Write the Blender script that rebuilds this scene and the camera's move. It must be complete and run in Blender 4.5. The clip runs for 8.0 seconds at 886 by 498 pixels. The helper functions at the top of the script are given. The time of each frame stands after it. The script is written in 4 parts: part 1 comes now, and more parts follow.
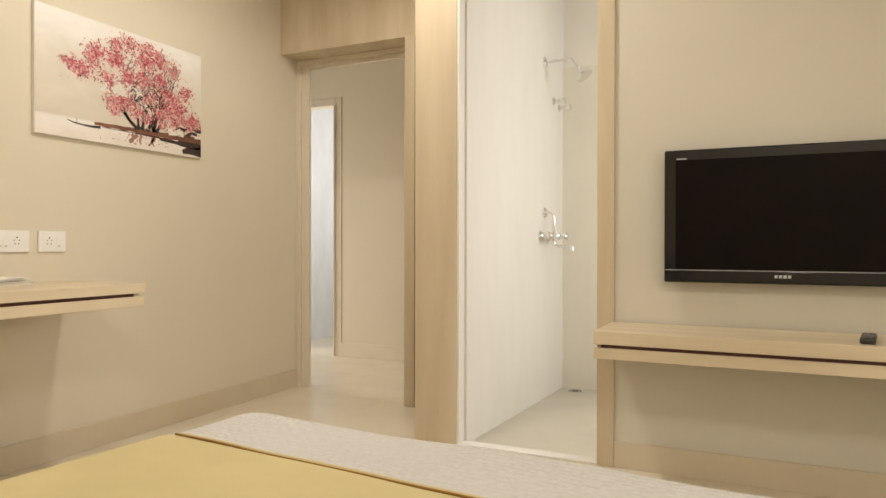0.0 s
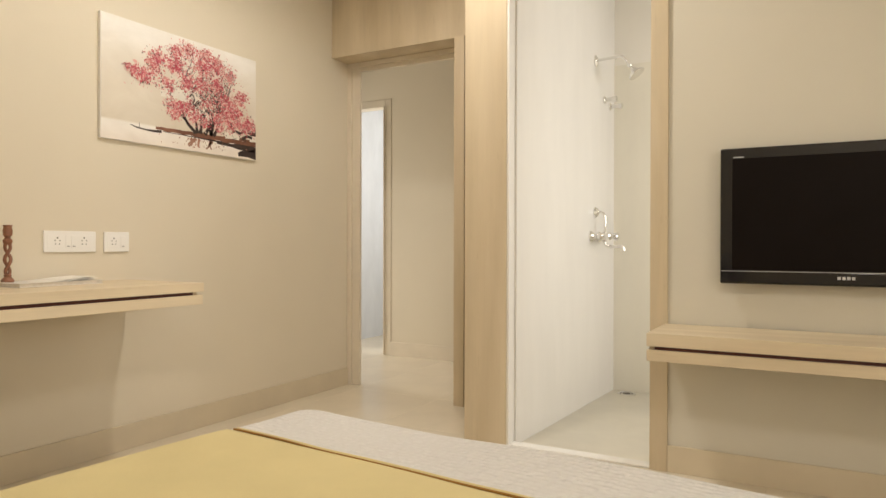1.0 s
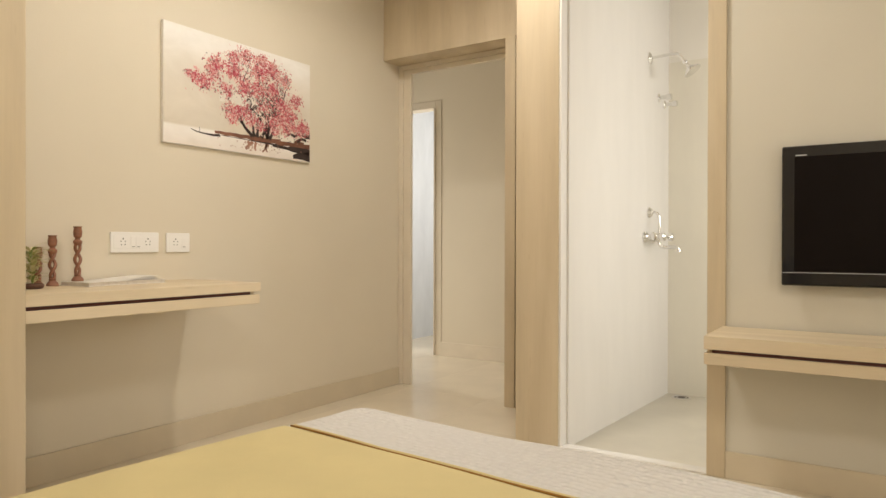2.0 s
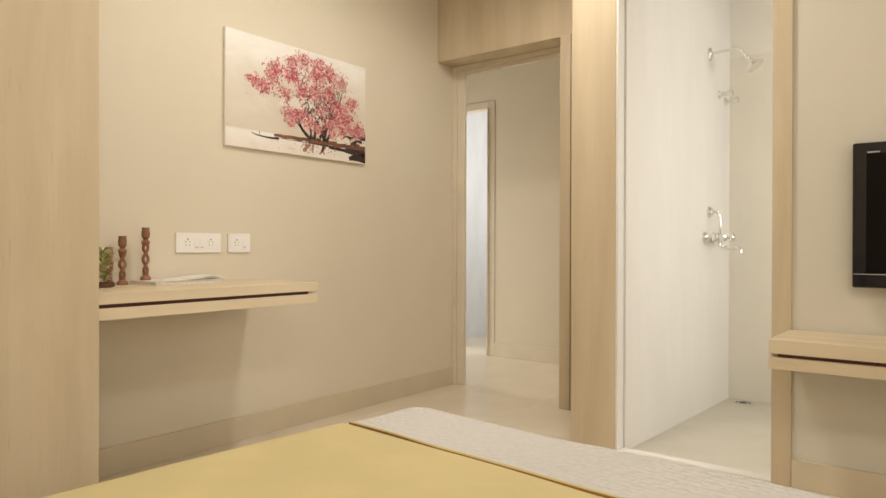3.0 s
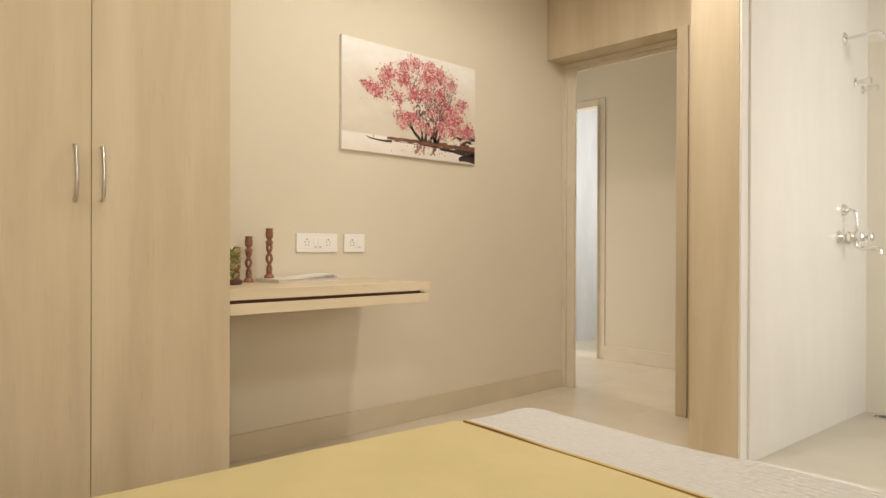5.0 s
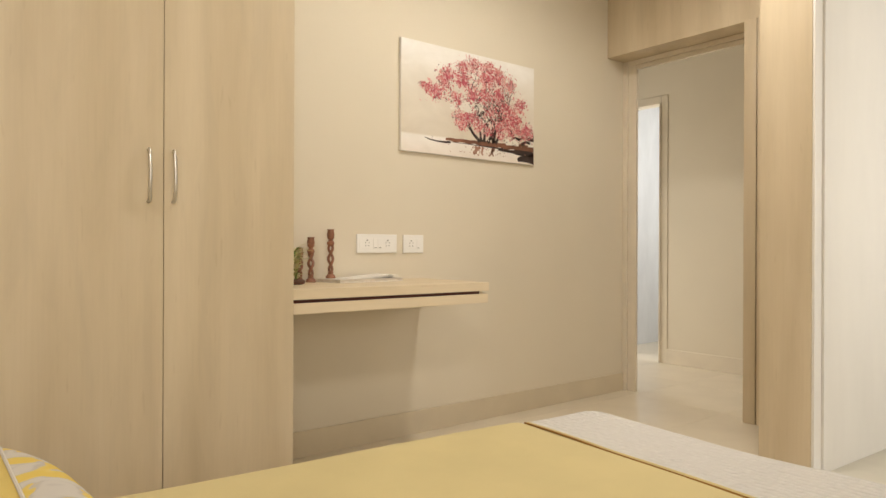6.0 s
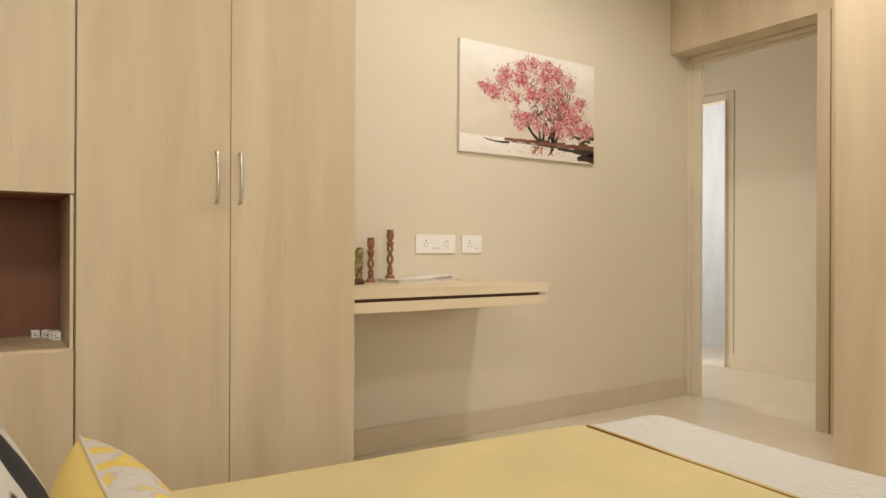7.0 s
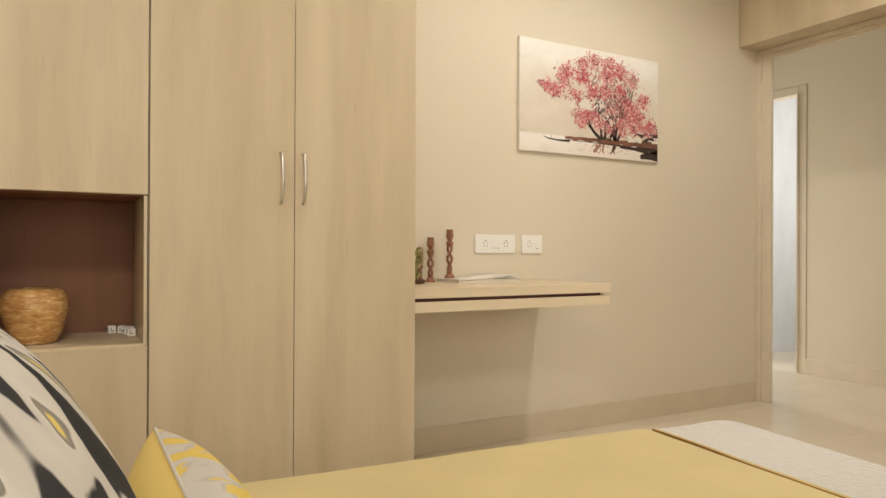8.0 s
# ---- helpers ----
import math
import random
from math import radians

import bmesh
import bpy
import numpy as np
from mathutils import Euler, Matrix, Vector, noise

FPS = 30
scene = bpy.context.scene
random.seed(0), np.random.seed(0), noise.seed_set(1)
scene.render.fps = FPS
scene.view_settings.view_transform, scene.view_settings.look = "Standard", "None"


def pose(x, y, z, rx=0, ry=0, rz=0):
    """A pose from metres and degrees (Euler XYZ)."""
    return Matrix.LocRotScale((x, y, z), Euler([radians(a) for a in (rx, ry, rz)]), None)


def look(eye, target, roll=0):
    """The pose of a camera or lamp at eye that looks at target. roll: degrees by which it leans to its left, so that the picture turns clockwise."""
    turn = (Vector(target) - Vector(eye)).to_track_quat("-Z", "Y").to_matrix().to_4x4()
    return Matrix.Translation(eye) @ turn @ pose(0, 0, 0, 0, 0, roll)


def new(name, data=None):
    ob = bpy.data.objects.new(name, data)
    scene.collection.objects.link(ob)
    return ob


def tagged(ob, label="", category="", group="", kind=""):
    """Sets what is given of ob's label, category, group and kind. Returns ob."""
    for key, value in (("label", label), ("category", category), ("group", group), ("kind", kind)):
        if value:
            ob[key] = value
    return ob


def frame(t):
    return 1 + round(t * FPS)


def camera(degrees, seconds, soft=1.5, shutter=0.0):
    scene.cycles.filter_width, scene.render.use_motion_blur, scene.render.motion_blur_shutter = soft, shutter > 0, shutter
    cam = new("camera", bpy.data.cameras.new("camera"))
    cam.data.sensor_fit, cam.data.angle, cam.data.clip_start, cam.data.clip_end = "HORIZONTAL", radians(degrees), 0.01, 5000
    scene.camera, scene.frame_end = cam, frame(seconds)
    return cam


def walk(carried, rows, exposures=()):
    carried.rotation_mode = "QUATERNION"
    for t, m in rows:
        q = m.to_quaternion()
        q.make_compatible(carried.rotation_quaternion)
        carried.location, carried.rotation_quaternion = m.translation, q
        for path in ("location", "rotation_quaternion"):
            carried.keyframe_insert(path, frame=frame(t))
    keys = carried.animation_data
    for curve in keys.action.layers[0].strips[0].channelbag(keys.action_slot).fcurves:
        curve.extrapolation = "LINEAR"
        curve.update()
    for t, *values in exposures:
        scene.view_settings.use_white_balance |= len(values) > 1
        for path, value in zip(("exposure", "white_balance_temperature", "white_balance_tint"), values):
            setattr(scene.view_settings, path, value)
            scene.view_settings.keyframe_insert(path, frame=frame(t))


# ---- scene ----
cam = camera(66.7, 8.0)
PATH = [
    (0, (-0.0335, -0.3099, 0.9100), (-0.8768, 1.5017, 0.9007), 0.10),
    (0.5, (-0.0358, -0.3158, 0.9109), (-0.9406, 1.4674, 0.9013), 0.11),
    (1, (-0.0386, -0.3217, 0.9116), (-1.0092, 1.4284, 0.9019), 0.12),
    (1.5, (-0.0419, -0.3274, 0.9120), (-1.0730, 1.3875, 0.9030), 0.13),
    (3, (-0.0538, -0.3435, 0.9117), (-1.2739, 1.2428, 0.9046), 0.16),
    (3.5, (-0.0584, -0.3485, 0.9111), (-1.3341, 1.1922, 0.9047), 0.17),
    (4, (-0.0633, -0.3532, 0.9103), (-1.3988, 1.1349, 0.9038), 0.18),
    (4.5, (-0.0683, -0.3576, 0.9092), (-1.4591, 1.0768, 0.9027), 0.19),
    (6, (-0.0841, -0.3688, 0.9044), (-1.6434, 0.8841, 0.9025), 0.22),
    (6.5, (-0.0895, -0.3719, 0.9023), (-1.6982, 0.8180, 0.9024), 0.23),
    (7, (-0.0949, -0.3745, 0.8999), (-1.7530, 0.7438, 0.9016), 0.25),
    (7.5, (-0.1003, -0.3767, 0.8973), (-1.8048, 0.6731, 0.9014), 0.26),
    (8, (-0.1055, -0.3785, 0.8944), (-1.8512, 0.5932, 0.8985), 0.27),
]
walk(cam, [(t, look(eye, target, roll)) for t, eye, target, roll in PATH], exposures=[(0.0, 0.22), (8.0, 0.22)])

# ---- light ----
WX, DOOR_Y, TV_Y, CEIL = -2.735, 3.08, 2.49, 2.75      # painting wall, door panel, TV wall, ceiling
SHOWER_X, SHOWER_Y = -1.250, 4.27                      # shower's side wall and back wall
EAST, SOUTH = 1.6, -1.15

world = bpy.data.worlds.new("world")
scene.world = world
world.use_nodes = True
world.node_tree.nodes["Background"].inputs[0].default_value = (0.9, 0.8, 0.65, 1)
world.node_tree.nodes["Background"].inputs[1].default_value = 0.05


def downlight(name, at, power, colour, radius=0.09):
    """A recessed ceiling downlight."""
    d = bpy.data.lights.new(name, "SPOT")
    d.shadow_soft_size, d.energy, d.color = radius, power, colour
    d.spot_size, d.spot_blend = radians(174), 0.55
    ob = new(name, d)
    ob.location = at
    return ob


def area_lamp(name, eye, target, width, height, power, colour):
    """An area lamp out of view: window daylight, and the fill for the passage."""
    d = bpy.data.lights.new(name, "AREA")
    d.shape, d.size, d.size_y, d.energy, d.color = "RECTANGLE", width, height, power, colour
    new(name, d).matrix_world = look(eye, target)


WARM = (1.0, 0.926, 0.838)
downlight("ceiling_light", (-1.40, 1.92, CEIL - 0.02), 70, WARM)
downlight("ceiling_light", (-1.60, 1.00, CEIL - 0.02), 24, WARM)
downlight("ceiling_light", (0.30, -0.50, CEIL - 0.02), 112, WARM, 0.30)
downlight("shower_light", (-0.45, 3.30, CEIL - 0.02), 6, WARM)
# Unseen lamp past the passage end, added to brighten its wall and floor.
area_lamp("passage_fill_light", (-5.0, 3.85, 1.0), (-3.0, 3.85, 0.9), 0.9, 1.9, 38, WARM)
area_lamp("shower_window_light", (0.80, 3.35, 1.5), (0, 3.35, 1.20), 0.9, 0.9, 21, (1.0, 0.975, 0.965))
area_lamp("bathroom_window_light", (-2.42, 5.2, 1.6), (-3.5, 5.2, 1.4), 0.8, 0.9, 20, (1.0, 0.98, 0.95))
area_lamp("window_light", (EAST + 0.03, -0.2, 1.45), (0, -0.2, 1.35), 1.3, 1.2, 15, (1.0, 0.96, 0.90))


# ---- materials ----
def base(name, rough=0.5, metal=0.0, spec=0.5):
    m = bpy.data.materials.new(name)
    m.use_nodes = True
    nt = m.node_tree
    b = nt.nodes["Principled BSDF"]
    b.inputs["Roughness"].default_value = rough
    b.inputs["Metallic"].default_value = metal
    b.inputs["Specular IOR Level"].default_value = spec
    return m, nt, b


def coords(nt, scale=(1, 1, 1), turn=(0, 0, 0)):
    tc, mp = nt.nodes.new("ShaderNodeTexCoord"), nt.nodes.new("ShaderNodeMapping")
    mp.inputs["Scale"].default_value = scale
    mp.inputs["Rotation"].default_value = turn
    nt.links.new(tc.outputs["Object"], mp.inputs["Vector"])
    return mp.outputs["Vector"]


def noise_tex(nt, vec, scale, detail=3.0, rough=0.55, distort=0.0):
    n = nt.nodes.new("ShaderNodeTexNoise")
    for key, v in (("Scale", scale), ("Detail", detail), ("Roughness", rough), ("Distortion", distort)):
        n.inputs[key].default_value = v
    nt.links.new(vec, n.inputs["Vector"])
    return n.outputs["Fac"]


def ramp(nt, fac, stops, mode="LINEAR"):
    r = nt.nodes.new("ShaderNodeValToRGB")
    r.color_ramp.interpolation = mode
    while len(r.color_ramp.elements) < len(stops):
        r.color_ramp.elements.new(0.5)
    for e, (p, c) in zip(r.color_ramp.elements, stops):
        e.position, e.color = p, (*c, 1)
    nt.links.new(fac, r.inputs["Fac"])
    return r.outputs["Color"]


def mixed(nt, fac, a, b, how="MIX"):
    m = nt.nodes.new("ShaderNodeMix")
    m.data_type, m.blend_type = "RGBA", how
    for sock, v in ((m.inputs["Factor"], fac), (m.inputs["A"], a), (m.inputs["B"], b)):
        if hasattr(v, "is_linked"):
            nt.links.new(v, sock)
        else:
            sock.default_value = v if isinstance(v, (int, float)) else (*v, 1)
    return m.outputs["Result"]


def bump(nt, bsdf, height, strength=0.2, distance=0.002):
    n = nt.nodes.new("ShaderNodeBump")
    n.inputs["Strength"].default_value, n.inputs["Distance"].default_value = strength, distance
    nt.links.new(height, n.inputs["Height"])
    nt.links.new(n.outputs["Normal"], bsdf.inputs["Normal"])


def shade(c, k):
    return tuple(min(1.0, v * k) for v in c)


def plain(name, colour, rough=0.5, metal=0.0, vary=0.06, scale=6.0, relief=0.0, grain=80.0):
    """Paint, plastic, plaster: slow variation and a fine grain."""
    m, nt, b = base(name, rough, metal)
    v = coords(nt)
    col = ramp(nt, noise_tex(nt, v, scale), [(0.3, shade(colour, 1 - vary)), (0.7, shade(colour, 1 + vary))])
    nt.links.new(col, b.inputs["Base Color"])
    if relief:
        bump(nt, b, noise_tex(nt, v, grain, 4.0), relief, 0.002)
    return m


def wood(name, axis, tone=1.0, rough=0.42, light=(0.685, 0.588, 0.432), dark=(0.565, 0.47, 0.322)):
    """Pale maple laminate: broad soft bands, feathered figure, fine fibres and a few flecks along one axis."""
    m, nt, b = base(name, rough, 0.0, 0.4)
    wide, figure, fine, fleck = [4.2] * 3, [13.0] * 3, [130.0] * 3, [60.0] * 3
    wide[axis], figure[axis], fine[axis], fleck[axis] = 0.45, 2.1, 4.0, 9.0
    light, dark = shade(light, tone), shade(dark, tone)
    bands = noise_tex(nt, coords(nt, wide), 1.6, 2.0, 0.5, 0.25)
    col = ramp(nt, bands, [(0.30, dark), (0.50, tuple((p + q) / 2 for p, q in zip(light, dark))), (0.70, light)])
    feather = noise_tex(nt, coords(nt, figure), 1.0, 4.0, 0.62, 0.5)
    col = mixed(nt, 0.6, col, ramp(nt, feather, [(0.30, (0.89, 0.88, 0.87)), (0.52, (1.0, 0.985, 0.96)), (0.72, (1.03, 1.03, 1.05))]), "MULTIPLY")
    grain = noise_tex(nt, coords(nt, fine), 1.0, 3.0, 0.6)
    col = mixed(nt, 0.07, col, ramp(nt, grain, [(0.3, (0.66, 0.60, 0.53)), (0.62, (1.04, 1.04, 1.04))]), "MULTIPLY")
    flecks = noise_tex(nt, coords(nt, fleck), 1.0, 1.0, 0.5)
    col = mixed(nt, 0.2, col, ramp(nt, flecks, [(0.22, (0.72, 0.66, 0.58)), (0.30, (1, 1, 1))]), "MULTIPLY")
    nt.links.new(col, b.inputs["Base Color"])
    bump(nt, b, grain, 0.03, 0.001)
    return m


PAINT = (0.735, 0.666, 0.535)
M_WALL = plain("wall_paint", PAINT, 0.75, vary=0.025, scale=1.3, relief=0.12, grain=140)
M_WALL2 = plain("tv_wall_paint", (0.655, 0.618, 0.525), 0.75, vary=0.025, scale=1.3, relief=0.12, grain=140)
M_CEIL = plain("ceiling_paint", (0.84, 0.80, 0.72), 0.8, vary=0.02, scale=1.0)
# Along-y maple is lightened for direct light on the desk; along-x lighter too.
M_WOOD_Z, M_WOOD_Y_LIT, M_WOOD_X = wood("maple_upright", 2), wood("maple_along_y_lit", 1, 1.16), wood("maple_along_x", 0, 1.12)
M_WOOD_IN = wood("niche_board", 2, 1.0, 0.6, (0.27, 0.125, 0.07), (0.21, 0.092, 0.052))
M_TRIM = plain("door_frame_paint", (0.735, 0.66, 0.535), 0.45, vary=0.05, scale=5, relief=0.05)
M_SLOT = plain("dark_groove", (0.085, 0.022, 0.017), 0.5, vary=0.1)
M_SKIRT = plain("skirting_tile", (0.65, 0.565, 0.42), 0.3, vary=0.05, scale=4)
M_WHITE = plain("white_plastic", (0.88, 0.865, 0.83), 0.3, vary=0.01)
M_HOLE = plain("socket_hole", (0.10, 0.09, 0.075), 0.6)
M_GAP = plain("shadow_gap", (0.06, 0.05, 0.04), 0.8)
M_JOINT = plain("frame_joint", (0.45, 0.38, 0.28), 0.8)
M_CHROME = plain("chrome", (0.78, 0.77, 0.75), 0.12, 1.0, vary=0.02)
M_STEEL = plain("brushed_steel", (0.66, 0.64, 0.61), 0.28, 1.0, vary=0.04, scale=30)
M_GROUT = plain("grout", (0.66, 0.60, 0.49), 0.8)
M_BLACK = plain("black_gloss_plastic", (0.010, 0.009, 0.010), 0.07, vary=0.1)
M_BLACK.node_tree.nodes["Principled BSDF"].inputs["Specular IOR Level"].default_value = 0.42
M_SCREEN = plain("dark_screen", (0.009, 0.0065, 0.006), 0.22, vary=0.1)
M_SCREEN.node_tree.nodes["Principled BSDF"].inputs["Specular IOR Level"].default_value = 0.06
M_SILVER = plain("silver_print", (0.5, 0.5, 0.5), 0.4, vary=0.02)
M_REMOTE = plain("remote_plastic", (0.03, 0.028, 0.028), 0.4)
M_KEYS = plain("remote_keys", (0.22, 0.21, 0.2), 0.5)


def tile_mat(name, colour, rough, streak, vary=0.05):
    m, nt, b = base(name, rough, 0, 0.5)
    info = nt.nodes.new("ShaderNodeObjectInfo")
    v = coords(nt, streak)
    cloud = ramp(nt, noise_tex(nt, v, 2.2, 5.0, 0.6, 0.3), [(0.3, shade(colour, 1 - vary)), (0.7, shade(colour, 1 + vary))])
    tone = ramp(nt, info.outputs["Random"], [(0.0, (0.97, 0.97, 0.97)), (1.0, (1, 1, 1))])
    nt.links.new(mixed(nt, 1.0, cloud, tone, "MULTIPLY"), b.inputs["Base Color"])
    return m


M_FLOOR = tile_mat("beige_vitrified_tile", (0.755, 0.68, 0.545), 0.27, (1.2, 1.2, 1.2), 0.05)
M_SHOWER = tile_mat("white_streaked_tile", (0.80, 0.775, 0.725), 0.25, (3, 3, 0.8), 0.02)
M_SHFLOOR = tile_mat("shower_floor_tile", (0.55, 0.51, 0.415), 0.35, (1.5, 1.5, 1.5), 0.06)
M_SHBACK = tile_mat("cream_shower_tile", (0.80, 0.755, 0.64), 0.3, (3, 3, 0.8), 0.025)
M_BATH = tile_mat("bathroom_tile", (0.72, 0.73, 0.74), 0.25, (3, 3, 1), 0.06)


# ---- mesh helpers ----
def box(bm, x0, x1, y0, y1, z0, z1, bevel=0.0, segments=2):
    made = bmesh.ops.create_cube(bm, size=1.0)["verts"]
    for v in made:
        v.co = Vector((x0 + (v.co.x + 0.5) * (x1 - x0), y0 + (v.co.y + 0.5) * (y1 - y0), z0 + (v.co.z + 0.5) * (z1 - z0)))
    if bevel:
        edges = list({e for v in made for e in v.link_edges})
        bmesh.ops.bevel(bm, geom=edges, offset=bevel, segments=segments, profile=0.5, affect="EDGES")
    return bm


def boxed(*args, **kw):
    return box(bmesh.new(), *args, **kw)


def lathe(bm, profile, centre=(0, 0, 0), axis=(0, 0, 1), n=24):
    """A turned shape: rows of radius and height along the axis."""
    turn = Vector((0, 0, 1)).rotation_difference(Vector(axis)).to_matrix()
    rings = []
    for r, h in profile:
        rings.append([bm.verts.new(Vector(centre) + turn @ Vector((r * math.cos(2 * math.pi * k / n), r * math.sin(2 * math.pi * k / n), h))) for k in range(n)])
    for a, b in zip(rings, rings[1:]):
        for k in range(n):
            bm.faces.new((a[k], a[(k + 1) % n], b[(k + 1) % n], b[k]))
    bm.faces.new(rings[0][::-1])
    bm.faces.new(rings[-1])
    return bm


def tube(bm, pts, radius, n=10, taper=None):
    """A round bar along points."""
    pts = [Vector(p) for p in pts]
    rings, side = [], None
    for i, p in enumerate(pts):
        d = (pts[min(i + 1, len(pts) - 1)] - pts[max(i - 1, 0)]).normalized()
        if side is None:
            side = d.orthogonal().normalized()
        side = (side - d * side.dot(d)).normalized()
        up = d.cross(side)
        r = radius * (taper[i] if taper else 1)
        rings.append([bm.verts.new(p + r * (math.cos(2 * math.pi * k / n) * side + math.sin(2 * math.pi * k / n) * up)) for k in range(n)])
    for a, b in zip(rings, rings[1:]):
        for k in range(n):
            bm.faces.new((a[k], a[(k + 1) % n], b[(k + 1) % n], b[k]))
    bm.faces.new(rings[0][::-1])
    bm.faces.new(rings[-1])
    return bm


def bend(points, steps=6):
    """A soft curve through the points (Catmull-Rom)."""
    p = [Vector(q) for q in points]
    p = [2 * p[0] - p[1]] + p + [2 * p[-1] - p[-2]]
    out = []
    for a, b, c, d in zip(p, p[1:], p[2:], p[3:]):
        for k in range(steps):
            t = k / steps
            out.append(0.5 * (2 * b + (c - a) * t + (2 * a - 5 * b + 4 * c - d) * t * t + (3 * b - a - 3 * c + d) * t ** 3))
    return out + [p[-2]]


def mesh_of(name, bm, material, smooth=True):
    bmesh.ops.recalc_face_normals(bm, faces=bm.faces[:])
    me = bpy.data.meshes.new(name)
    bm.to_mesh(me)
    bm.free()
    me.materials.append(material)
    if smooth:
        me.polygons.foreach_set("use_smooth", [True] * len(me.polygons))
        me.set_sharp_from_angle(angle=radians(22 if len(me.polygons) < 140 else 50))
    return me


INVERSE = {}


def thing(name, m, label, category, group="", kind="", local=False):
    """An Empty at the thing's base. Its parts are given in world metres, or in its own if local."""
    ob = new(name)
    ob.empty_display_size = 0.05
    ob.matrix_world = m
    INVERSE[ob.name] = None if local else m.inverted()
    return tagged(ob, label, category, group, kind)


def part(name, bm, material, parent, label="", kind=""):
    inv = INVERSE[parent.name]
    if inv is not None:
        bmesh.ops.transform(bm, matrix=inv, verts=bm.verts[:])
    ob = new(name, mesh_of(name, bm, material))
    ob.parent = parent
    INVERSE[ob.name] = inv
    return tagged(ob, label, kind=kind)


def solid(name, bm, material, label="", category="", kind="", base_at=None):
    """A one-mesh thing or a piece of the setting."""
    m = pose(*base_at) if base_at else Matrix()
    bmesh.ops.transform(bm, matrix=m.inverted(), verts=bm.verts[:])
    ob = new(name, mesh_of(name, bm, material))
    ob.matrix_world = m
    INVERSE[ob.name] = m.inverted()
    return tagged(ob, label, category, kind=kind)


# ---- the large structure ----
FRONT = TV_Y + 0.075
floor = solid("floor", box(boxed(-4.4, EAST, SOUTH - 0.15, FRONT, -0.12, -0.0035), -4.4, -1.36, FRONT, 6.0, -0.12, -0.0035), M_GROUT, "large beige polished floor tiles with thin joints", "floor", "structure")
solid("ceiling", boxed(-4.4, EAST, SOUTH - 0.15, 6.0, CEIL, CEIL + 0.12), M_CEIL, "plain off-white painted ceiling", "ceiling", "structure")
solid("wall_west", boxed(WX - 0.15, WX, SOUTH, 3.34, 0, CEIL), M_WALL, "smooth warm beige painted wall", "wall", "structure")
solid("wall_south", boxed(WX - 0.15, EAST, SOUTH - 0.15, SOUTH, 0, CEIL), M_WALL, "plain beige painted wall behind the bed", "wall", "structure")
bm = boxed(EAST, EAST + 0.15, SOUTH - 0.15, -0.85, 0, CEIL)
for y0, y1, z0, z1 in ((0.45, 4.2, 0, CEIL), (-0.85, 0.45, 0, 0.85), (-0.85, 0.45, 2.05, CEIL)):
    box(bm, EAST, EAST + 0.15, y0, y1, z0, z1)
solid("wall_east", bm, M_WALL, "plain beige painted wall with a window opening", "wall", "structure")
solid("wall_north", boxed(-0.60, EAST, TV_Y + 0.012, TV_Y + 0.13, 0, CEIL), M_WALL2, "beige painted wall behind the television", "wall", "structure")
# shower room
solid("shower_wall_side", boxed(-1.46, SHOWER_X, FRONT, SHOWER_Y + 0.12, -0.1, CEIL), M_SHOWER, "white tiled shower side wall", "wall", "structure")
solid("shower_wall_back", boxed(SHOWER_X, 0.9, SHOWER_Y + 0.008, SHOWER_Y + 0.12, -0.1, CEIL), M_CEIL, "tiled shower back wall painted cream above", "wall", "structure")
bm = boxed(0.78, 0.9, TV_Y + 0.13, 2.88, 0, CEIL)
for y0, y1, z0, z1 in ((3.82, SHOWER_Y + 0.008, 0, CEIL), (2.88, 3.82, 0, 1.03), (2.88, 3.82, 1.97, CEIL)):
    box(bm, 0.78, 0.9, y0, y1, z0, z1)
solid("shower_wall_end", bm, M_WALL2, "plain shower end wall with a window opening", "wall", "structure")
solid("shower_cladding", boxed(SHOWER_X, 0.78, SHOWER_Y, SHOWER_Y + 0.0075, -0.09, 2.14), M_SHBACK, "pale streaked tile on the shower back wall", "wall tile", "structure")
bm = boxed(-1.40, 0.9, FRONT, SHOWER_Y + 0.05, -0.14, -0.010)
for q in bm.verts:
    if q.co.z > -0.1 and q.co.y > 3:
        q.co.z = -0.072
solid("shower_floor", bm, M_SHFLOOR, "matt beige shower floor falling to a corner drain", "floor", "structure")
# passage behind the door
solid("wall_passage", boxed(-3.19, -1.46, 4.36, 4.46, 0, CEIL), M_WALL, "beige painted passage wall", "wall", "structure")
solid("wall_passage_lintel", boxed(-4.1, -3.19, 4.36, 4.46, 2.07, CEIL), M_WALL, "beige wall over the bathroom door", "wall", "structure")
# Unseen end, left open below so the added passage lamp shines in.
solid("wall_passage_end", boxed(-4.22, -4.1, 3.34, 4.46, 2.05, CEIL), M_WALL2, "unseen beige wall over a passage end left open for fill light", "wall", "structure")
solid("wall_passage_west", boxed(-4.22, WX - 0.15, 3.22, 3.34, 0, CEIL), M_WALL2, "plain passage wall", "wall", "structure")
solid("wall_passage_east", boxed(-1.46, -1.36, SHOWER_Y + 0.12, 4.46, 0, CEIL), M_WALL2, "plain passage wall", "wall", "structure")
# bathroom beyond
solid("bathroom_wall_west", boxed(-4.0, -3.90, 4.46, 6.0, 0, CEIL), M_BATH, "pale grey tiled bathroom wall", "wall", "structure")
solid("bathroom_wall_back", boxed(-3.90, -2.3, 5.90, 6.0, 0, CEIL), M_BATH, "pale grey tiled bathroom wall", "wall", "structure")
solid("bathroom_wall_east", boxed(-2.4, -2.3, 4.46, 5.90, 0, CEIL), M_BATH, "pale grey tiled bathroom wall", "wall", "structure")

